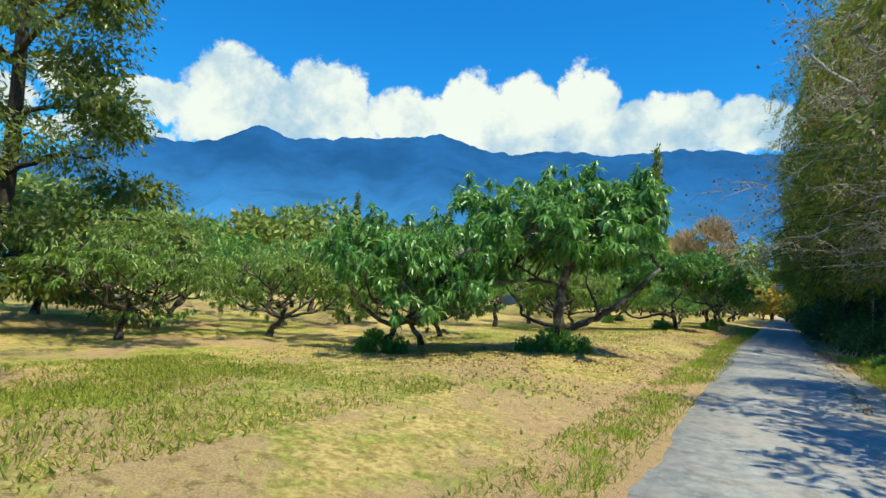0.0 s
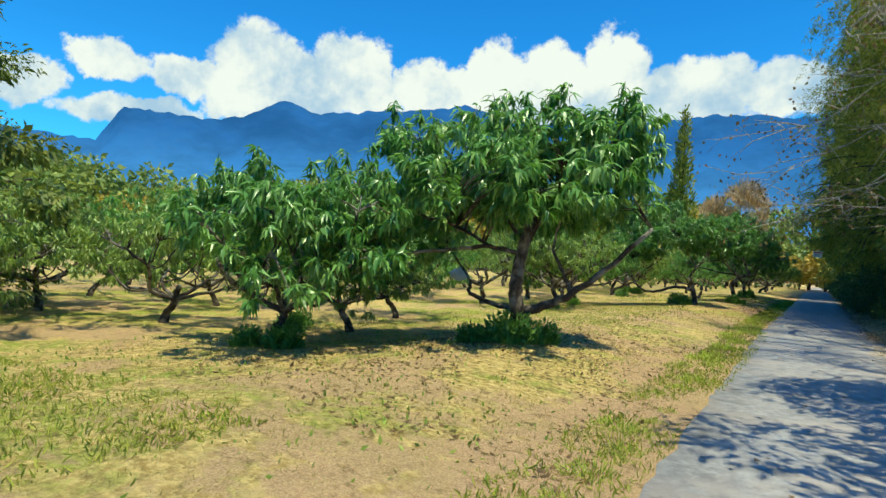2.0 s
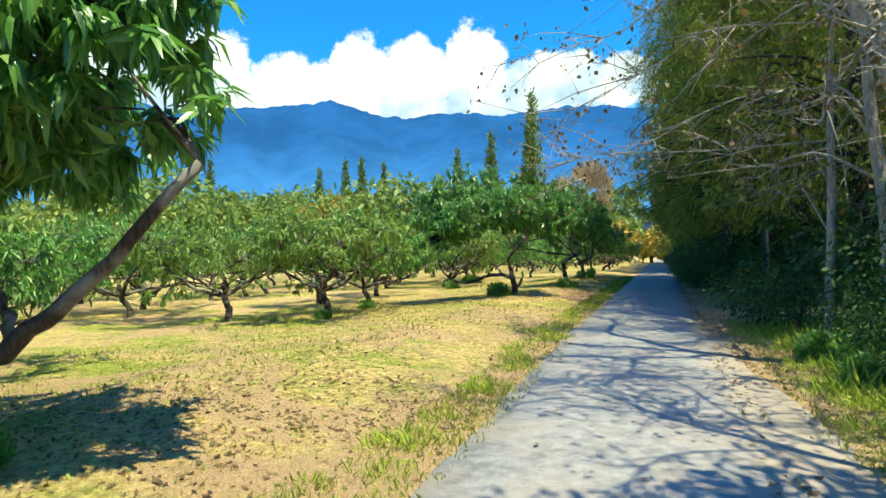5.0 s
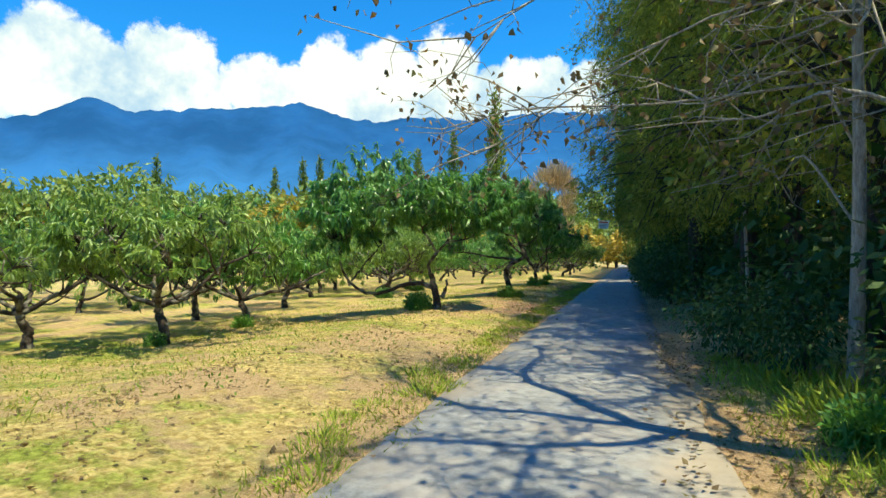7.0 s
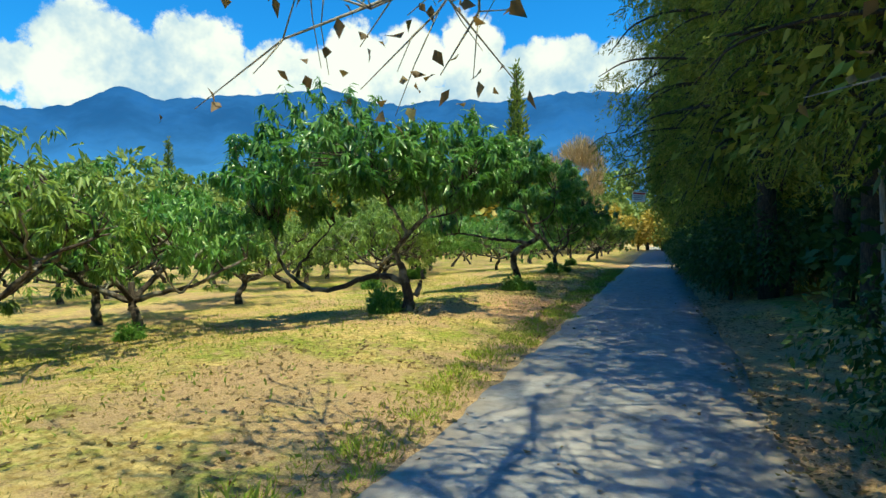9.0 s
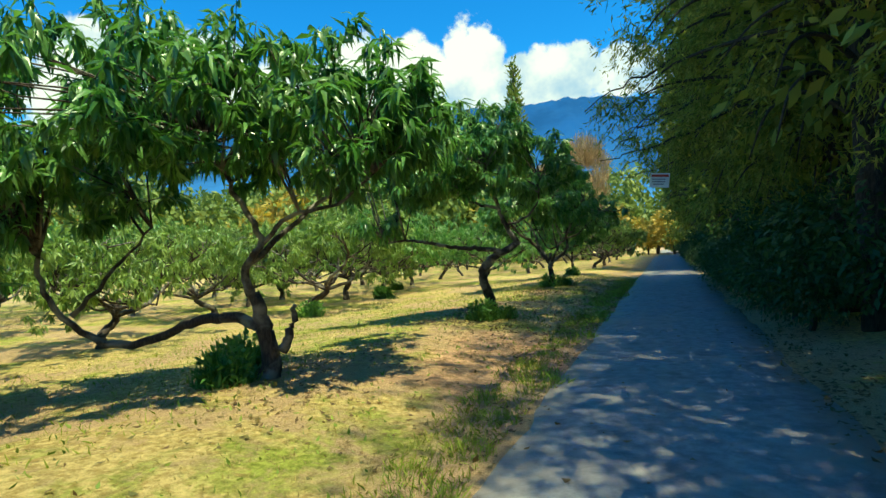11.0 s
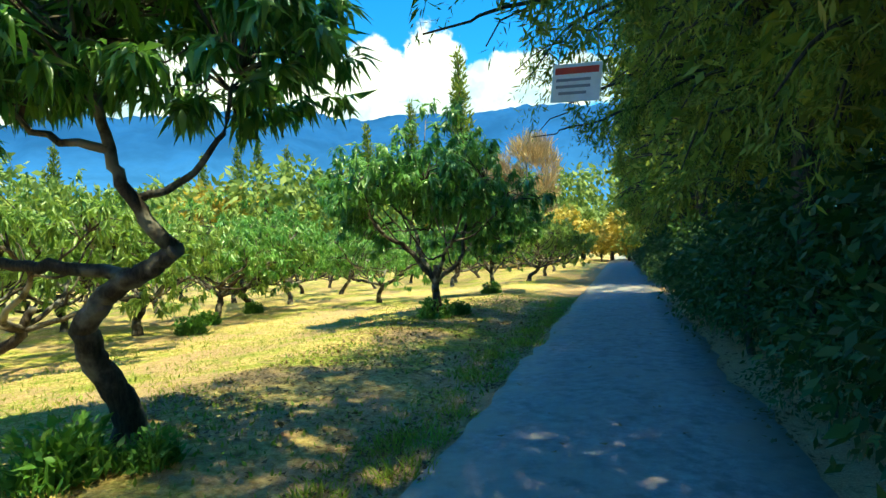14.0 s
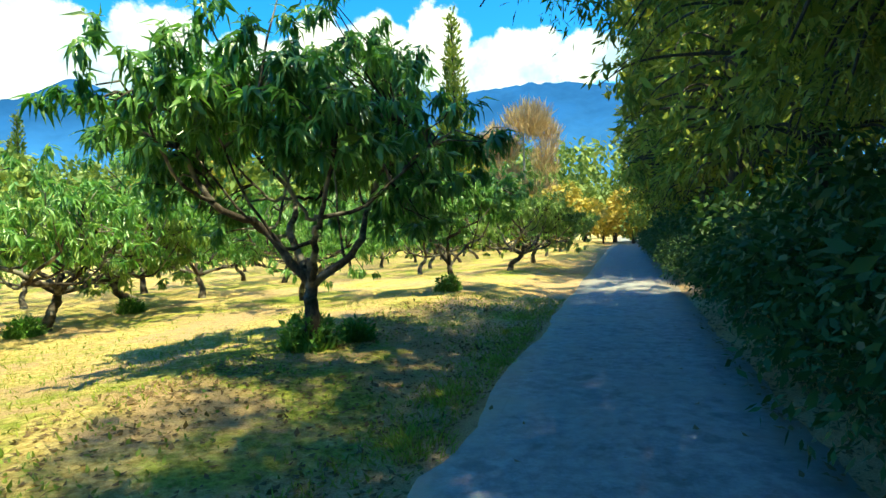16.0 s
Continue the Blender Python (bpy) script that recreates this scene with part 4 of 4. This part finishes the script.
def leaning_tree():
    """A pale trunk that leans out over the lane and forks high above it."""
    rng = np.random.default_rng(105)
    root = new("leaning_tree")
    stem = smooth_line([(0, 0, -0.3), (-0.6, 0, 2), (-1.25, 0, 4), (-1.65, 0.05, 5.0)], 6)
    s = Soup()
    s.tube(stem, np.linspace(0.17, 0.12, len(stem)), 10)
    part("trunk", s.mesh("trunk"), M_PALEBARK, root, "smooth pale grey bark", True)
    twigs, leaf, tips = Soup(), Soup(), []
    for pts, r in (([(-1.65, 0.05, 5.0), (-2.0, 0.7, 6.2), (-2.35, 1.5, 7.0), (-2.2, 2.6, 7.7), (-2.1, 4.0, 8.4)], 0.085),
                   ([(-2.35, 1.5, 7.0), (-2.8, 1.9, 7.5), (-3.4, 2.0, 8.0)], 0.05),
                   ([(-1.65, 0.05, 5.0), (-2.2, -0.1, 6.6), (-2.7, -0.1, 7.5), (-3.3, 0.6, 8.4), (-3.7, 1.2, 9.2)], 0.075),
                   ([(-1.45, 0.0, 4.6), (-1.5, -0.7, 6.0), (-1.8, -1.2, 7.2), (-2.6, -1.5, 8.2), (-3.0, -2.6, 9.0)], 0.07),
                   ([(-1.8, -1.2, 7.2), (-1.5, -2.2, 8.0), (-1.6, -3.2, 8.4)], 0.045),
                   ([(-1.25, 0, 4.0), (-0.8, 0.6, 5.4), (-0.7, 1.4, 6.8), (-1.1, 2.4, 8.0)], 0.06)):
        line = smooth_line(pts, 4)
        line[1:] += rng.normal(size=line[1:].shape) * 0.03
        s = Soup()
        s.tube(line, np.linspace(r, r * 0.35, len(line)), 7)
        part("limb", s.mesh("limb"), M_PALEBARK, root, "", True)
        for j in range(22):
            q = line[rng.integers(2, len(line))]
            e = q + rng.normal(size=3) * np.array([0.6, 0.6, 0.4])
            m = (q + e) / 2 + rng.normal(size=3) * 0.1
            twigs.tube([q, m, e], [0.018, 0.012, 0.005], 4)
            for i in range(3):
                e2 = m + rng.normal(size=3) * 0.4
                twigs.tube([m, (m + e2) / 2 + rng.normal(size=3) * 0.04, e2], [0.010, 0.007, 0.004], 3)
                tips.append(e2)
    tips = np.repeat(np.array(tips), 2, 0)
    n = len(tips)
    leaf.leaves(tips + rng.normal(size=(n, 3)) * 0.1, rng.normal(size=(n, 3)) * 0.5 + np.array([0, 0, -0.8]), rng.normal(size=(n, 3)), rng.uniform(0.08, 0.16, n), rng.uniform(0.06, 0.11, n))
    tagged(part("branchwork", twigs.mesh("branchwork"), M_PALEBARK, root), kind="stuff")
    tagged(part("leaves", leaf.mesh("leaves"), M_DEADLEAF, root, "sparse withered brown leaves"), kind="stuff")
    return tagged(root, "pale-barked tree leaning out over the lane, nearly leafless", "tree", "nearly leafless trees")


stand(leaning_tree(), 4.1, 18.5)
again(aside_tree, 3.5, 20.2, 70, 0.85)

# ---- hedge undergrowth beside the lane ----
rng1 = np.random.default_rng(8)
bush = leafy_tree("shrub", 8, [(0, 0, -0.2), (0.1, 0, 0.5), (0, 0.1, 1.0)], 0.05, puffs(rng1, 9, (0, 0, 0.65), (0.75, 0.8, 0.55), 0.5), 2600, 0.08, 0.4, M_SHRUB, M_DARKBARK,
                  "dark shaded shrub tangled with climbers beside the lane", "shrub", width=0.4, shell=0.2, group="undergrowth")
stand(bush, 2.6, 22.0)
thicket = leafy_tree("thicket_shrub", 18, [(0, 0, -0.2), (0.1, 0, 0.5), (0, 0.1, 1.0)], 0.05, puffs(rng1, 9, (0, 0, 0.65), (0.75, 0.8, 0.55), 0.5), 800, 0.12, 0.4, M_SHRUB, M_DARKBARK,
                     "tall dark thicket shrub behind the lane's verge", "shrub", width=0.55, shell=0.2, group="thicket")
stand(thicket, 4.6, 20.5, 0, 1.9)
for k, y in enumerate(np.arange(23.4, 92, 1.5)):
    if 24.5 < y < 33:
        continue
    again(bush, (2.15 if y < 33 else 1.85) + 0.2 * math.sin(k * 2.7), y, 53 * k, 0.95 + 0.3 * math.sin(k * 1.9))
for k, y in enumerate(np.arange(20.5, 92, 1.9)):
    again(thicket, 4.4 + 0.5 * math.sin(k * 1.3), y, 97 * k, 1.9 + 0.3 * math.sin(k * 2.3))
for k, y in enumerate(np.arange(33.5, 80, 2.1)):
    again(bush if y < 50 else thicket, 3.0 + 0.3 * math.sin(k * 1.1), y, 29 * k, 1.75 + 0.25 * math.sin(k * 2.9))
# back wall of shrubs, added out of sight to stop sky light leaking in
for k, y in enumerate(np.arange(21, 80, 3.4)):
    again(thicket, 8.8 + 0.4 * math.sin(k * 1.9), y, 37 * k, 2.9)
for k, (x, y, sc) in enumerate(((2.9, 17.2, 0.7), (3.1, 19.2, 0.8), (4.2, 12.5, 1.1), (4.6, 14.5, 1.5), (4.0, 16.2, 1.2), (3.3, 18.4, 0.9), (3.9, 19.6, 1.4), (5.8, 16.5, 1.9), (6.2, 13.2, 1.9), (6.0, 19.8, 2.1))):
    again(bush, x, y, 61 * k, sc)

# ---- far trees ----
def cypress(seed, height, width):
    rng = np.random.default_rng(seed)
    blobs = []
    for z in np.arange(1.0, height, height / 26):
        k = (1 - z / height) ** 0.75 * width + 0.12
        for j in range(4):
            a = rng.uniform(0, 6.28)
            blobs.append((math.cos(a) * k * 0.45, math.sin(a) * k * 0.45, z + rng.normal() * 0.2, k * 0.6, k * 0.6, height / 18))
    return leafy_tree("cypress", seed, [(0, 0, -1), (0, 0, height * 0.5), (0, 0, height * 0.95)], 0.3, blobs, 6500, 0.62, -0.9, M_CYPRESS, M_DARKBARK,
                      "tall narrow dark green cypress beyond the orchard", group="far cypresses", width=0.34)


cyp = cypress(95, 24.5, 2.9)
stand(cyp, -20.0, 105.0, 0, 1.21)
for x, y, sc, turn in ((-27.6, 106, 0.97, 40), (-31.8, 100, 0.82, 90), (-52, 112, 0.86, 10), (-56, 110, 0.9, 200), (-58.5, 108, 0.88, 150), (-62, 104, 0.8, 80), (-78, 92, 0.85, 20), (-84, 95, 0.75, 60)):
    again(cyp, x, y, turn, sc)
rng2 = np.random.default_rng(12)
wood_a = leafy_tree("far_tree", 12, [(0, 0, -1), (0, 0, 3), (0.3, 0, 6)], 0.25, puffs(rng2, 16, (0, 0, 4.6), (3.4, 3.4, 2.9), 1.7), 1800, 0.58, 0.3, M_FOREST, M_DARKBARK,
                    "rounded green tree in the belt behind the orchard", group="tree belt", width=0.5)
stand(wood_a, -40, 110)
gold_a = leafy_tree("golden_tree", 14, [(0, 0, -1), (0, 0, 3), (0.3, 0, 5)], 0.2, puffs(rng2, 14, (0, 0, 3.8), (2.8, 2.8, 2.6), 1.4), 1800, 0.5, 0.3, M_GOLD, M_DARKBARK,
                    "yellowing shrub-like tree at the lane's far end", group="tree belt", width=0.5)
stand(gold_a, -6, 92)
for k in range(58):
    a = radians(-92 + k * 1.55 + jig.uniform(-0.6, 0.6))
    r = jig.uniform(98, 128)
    again(gold_a if jig.random() < 0.16 else wood_a, r * math.sin(a), r * math.cos(a) + 8, jig.uniform(0, 360), jig.uniform(1.5, 2.3))
for x, y, sc in ((-10, 95, 1.0), (-14, 93, 1.1), (-2.5, 101, 0.7), (-18, 98, 1.1), (-8, 100, 1.2), (0.8, 103, 0.6), (3.6, 99, 0.75), (-5, 108, 1.0), (2, 110, 0.9), (-12, 101, 1.2), (0.6, 98, 1.1), (3.0, 104, 1.3), (-1.4, 107, 1.3), (1.8, 97, 0.8)):
    again(gold_a if int(abs(x) * 7) % 3 else wood_a, x, y, x * 37, sc * 0.9)
rng3 = np.random.default_rng(15)
haze_tree = leafy_tree("bare_poplar", 15, [(0, 0, -1), (0, 0, 7), (0, 0, 15)], 0.22, puffs(rng3, 26, (0, 0, 9.5), (3.2, 3.2, 7.0), 1.2), 3800, 1.3, -1.6, M_REED, M_PALEBARK,
                       "tall leafless tan-coloured tree beyond the orchard", width=0.035)
stand(haze_tree, -10.2, 97.0)
again(haze_tree, -14.0, 99.0, 80, 0.85)

# ---- weeds, grass and litter ----
def tuft_mesh(name, seed, n, radius, height, width=0.2, lean=0.6):
    rng = np.random.default_rng(seed)
    a, r = rng.uniform(0, 6.28, n), radius * np.sqrt(rng.uniform(0, 1, n))
    p = np.stack([np.cos(a) * r, np.sin(a) * r, np.full(n, -0.02)], 1)
    along = np.stack([np.cos(a) * lean * rng.uniform(0, 1, n), np.sin(a) * lean * rng.uniform(0, 1, n), np.ones(n)], 1) + rng.normal(size=(n, 3)) * 0.25
    L = height * rng.uniform(0.5, 1.2, n) * (1.1 - 0.6 * r / radius)
    s = Soup()
    s.leaves(p, along, rng.normal(size=(n, 3)), L, L * width, 0.3)
    return s


def weed_clump():
    s = tuft_mesh("weed", 5, 240, 0.40, 0.46, 0.16, 0.6)
    rng = np.random.default_rng(6)
    spray_cloud(s, rng, (0, 0, 0.2), (0.42, 0.42, 0.3), 460, 0.11, -0.2, 0.2, 0.5, False)
    return tagged(part("weed_clump", s.mesh("weed_clump"), M_WEED), "green leafy weeds round a fruit tree's foot", "weeds", "weed clumps")


weed = weed_clump()
stand(weed, -4.3, 12.05, 0, 1.0)
for k, (x, y, sc) in enumerate(((-3.85, 12.35, 0.7), (-4.8, 11.7, 0.6), (-4.7, 28.5, 0.8), (-5.1, 29.3, 0.9), (-3.55, 34.2, 0.8), (-3.2, 34.6, 0.5), (-4.0, 43.3, 0.9), (-3.6, 43.9, 0.6), (-6.7, 9.4, 0.7), (-7.3, 9.2, 0.6),
                                (-9.7, 37.2, 0.9), (-11.6, 45.0, 0.8), (-12.6, 48.5, 0.8), (-8.4, 25.9, 0.6), (-8.0, 22.8, 0.5), (-10.4, 43.0, 0.9), (-9.2, 12.0, 0.6), (-8.6, 11.2, 0.7), (-4.3, 50.2, 0.8),
                                (2.6, 15.2, 0.8), (2.9, 13.6, 0.9), (2.5, 17.6, 0.7), (3.2, 12.0, 1.0), (2.4, 19.4, 0.7), (2.7, 18.6, 0.9))):
    again(weed, x, y, 77 * k, sc)


def scatter(name, seed, n, spots, height, mat, label, category, width=0.12, flat=False, spread=1.0):
    """Blades or fallen leaves strewn over stretches of ground: x0, x1, y0, y1, share."""
    rng = np.random.default_rng(seed)
    share = np.array([q[4] for q in spots], float)
    soup = Soup()
    for q, k in zip(spots, (share / share.sum() * n).astype(int)):
        x, y = rng.uniform(q[0], q[1], k), rng.uniform(q[2], q[3], k)
        keep = [noise.noise((a * 0.55, b * 0.55, seed)) + 0.5 * noise.noise((a * 2.2, b * 2.2, seed)) > rng.uniform(-0.55, 0.35) for a, b in zip(x, y)]
        x, y = x[keep], y[keep]
        z = np.array([ground_z(a, b) for a, b in zip(x, y)]) if len(x) else np.zeros(0)
        z = np.where((np.abs(x) < 1.2) & flat, 0.04, z)
        m = len(x)
        L = height * rng.uniform(0.5, 1.3, m)
        if flat:
            along = rng.normal(size=(m, 3)) * np.array([1, 1, 0.2])
            side = np.cross(along, np.array([0, 0, 1.0])) + rng.normal(size=(m, 3)) * 0.2
            soup.leaves(np.stack([x, y, z + 0.012], 1), along, side, L, L * width, -0.1, True)
        else:
            along = rng.normal(size=(m, 3)) * 0.45 * spread + np.array([0, 0, 1.0])
            soup.leaves(np.stack([x, y, z - 0.01], 1), along, rng.normal(size=(m, 3)), L, L * width, 0.35, True)
    tagged(part(name, soup.mesh(name), mat), label, category, kind="stuff")


scatter("dry_grass", 21, 170000, [(-9, -1.3, 1.5, 14, 3.0), (-9, -1.5, 14, 32, 3.0), (-8, -1.5, 32, 50, 1.6), (1.3, 3.2, 8, 24, 0.5)], 0.045, M_GRASS, "short dry straw-coloured grass blades over the orchard floor", "grass", 0.14, spread=5.0)
scatter("green_grass", 22, 100000, [(-9, -3.5, 1.5, 6.5, 2.0), (-1.9, -1.05, 3, 20, 0.7), (-2.1, -1.4, 20, 50, 0.8), (-10, -4, 14, 45, 1.2), (1.6, 2.6, 10, 24, 0.5)], 0.075, M_GREENGRASS, "fresh green grass tufts along the lane and in patches", "grass", 0.12, spread=2.4)
scatter("fallen_leaves", 23, 27000, [(-6, -1.3, 7, 16, 1.2), (-4.5, -1.2, 14, 33, 1.6), (-4.6, -1.35, 33, 48, 3.4), (1.0, 2.4, 10, 48, 2.4), (-1.2, 1.2, 8, 48, 0.1), (-6, -2.5, 9, 14, 0.2)], 0.065, M_DEADLEAF, "withered brown leaves strewn on the verges", "leaf litter", 0.6, True)


scatter("ground_weeds", 24, 24000, [(-9, -1.6, 1.5, 14, 1.4), (-9, -2, 14, 34, 1.4), (-4.6, -1.4, 34, 50, 3.0), (-10, -4.6, 34, 50, 0.8)], 0.06, M_GROUNDWEED, "low broad-leaved green weeds in patches over the ground", "weeds", 0.42, spread=2.6)

tuft = tagged(part("grass_tuft", tuft_mesh("grass_tuft", 9, 130, 0.28, 0.2, 0.07, 0.9).mesh("grass_tuft"), M_TUFT), "long green grass tuft at the edge of the lane", "grass tuft", "verge tufts")
stand(tuft, -1.5, 16.4)
vr = random.Random(9)
for k in range(84):
    y = 4 + 43 * ((k + vr.random()) / 84) ** 1.25
    again(tuft, -1.25 - 0.02 * min(y, 16) - vr.uniform(-0.08, 0.38), y, 67 * k, vr.uniform(0.5, 1.15) * (0.7 if y < 12 else 1.0))
for k in range(16):
    y = 9 + 15 * (k + vr.random()) / 16
    again(tuft, 1.35 + 0.075 * max(22 - y, 0) + vr.uniform(0.05, 0.8), y, 41 * k, vr.uniform(0.6, 1.3))

for k in range(18):
    y = 16.5 + 5.6 * (k + vr.random()) / 18
    again(tuft, 2.25 + vr.uniform(0.0, 0.9), y, 83 * k, vr.uniform(1.4, 2.3))


# ---- board hung over the lane, stake ----
def box(name, size, mat, parent, place=(0, 0, 0), bevel=0.004, label=""):
    bm = bmesh.new()
    bmesh.ops.create_cube(bm, size=1.0, matrix=Matrix.Diagonal((*size, 1)))
    bmesh.ops.bevel(bm, geom=bm.edges[:], offset=bevel, segments=1, affect="EDGES")
    me = bpy.data.meshes.new(name)
    bm.to_mesh(me)
    bm.free()
    ob = part(name, me, mat, parent, label)
    ob.location = place
    return ob


def plain(name, color, rough=0.6):
    return material(name, lambda n: surface(n, n.mix(n.step(n.noise(at(n), 9.0, 5.0), 0.35, 0.7, 0.0, 0.35), (*color, 1), (color[0] * 0.6, color[1] * 0.58, color[2] * 0.55, 1)), rough))


M_BOARD, M_RED, M_INK, M_WIRE = plain("white_board", (0.78, 0.78, 0.76)), plain("red_paint", (0.55, 0.06, 0.03)), plain("grey_ink", (0.25, 0.25, 0.27)), plain("dull_wire", (0.2, 0.2, 0.19))
sign = new("hanging_sign")
box("board", (0.37, 0.012, 0.29), M_BOARD, sign)
box("red_band", (0.33, 0.004, 0.05), M_RED, sign, (0, -0.0085, 0.09), 0.001, "faded red band")
for k in range(3):
    box("line_of_writing", (0.26 - 0.05 * (k == 2), 0.003, 0.022), M_INK, sign, (-0.02, -0.008, 0.02 - 0.05 * k), 0.0008)
for x in (-0.15, 0.15):
    w = Soup()
    w.tube([(x, 0, 0.13), (x * 0.9, 0, 0.35), (x * 0.7, 0, 0.62)], [0.004] * 3, 5)
    part("wire", w.mesh("wire"), M_WIRE, sign)
sign.matrix_basis = pose(-0.2, 35.7, 2.75, -6, 7, -12)
tagged(sign, "small white sign board, red band, hung from a bough", "sign")

stake = new("stake")
st = Soup()
st.tube(smooth_line([(0, 0, -0.3), (0.02, 0.01, 0.9), (-0.01, 0, 2.5)], 5), np.linspace(0.045, 0.032, 11), 8)
part("shaft", st.mesh("shaft"), M_PALEBARK, stake, "", True)
tagged(stake, "weathered pale grey wooden stake among the shrubs", "stake")
stand(stake, 3.0, 27.4)


# ---- plastic bag in the tall tree ----
def plastic_bag():
    bm = bmesh.new()
    bmesh.ops.create_icosphere(bm, subdivisions=3, radius=1.0)
    for v in bm.verts:
        k = 1.0 + 0.22 * noise.noise(v.co * 2.3) + 0.1 * noise.noise(v.co * 6.0)
        pinch = 1.0 - 0.75 * max(v.co.z, 0.0)
        v.co = Vector((v.co.x * 0.17 * k * pinch, v.co.y * 0.12 * k * pinch, v.co.z * 0.13 * k))
    me = bpy.data.meshes.new("plastic_bag")
    bm.to_mesh(me)
    bm.free()
    bag = part("plastic_bag", me, plain("white_plastic", (0.72, 0.74, 0.78), 0.35), None, "", True)
    bag.matrix_basis = pose(-5.66, 12.57, 1.24, 0, 12, 30)
    return tagged(bag, "crumpled white plastic bag caught on a peach limb", "bag")


plastic_bag()
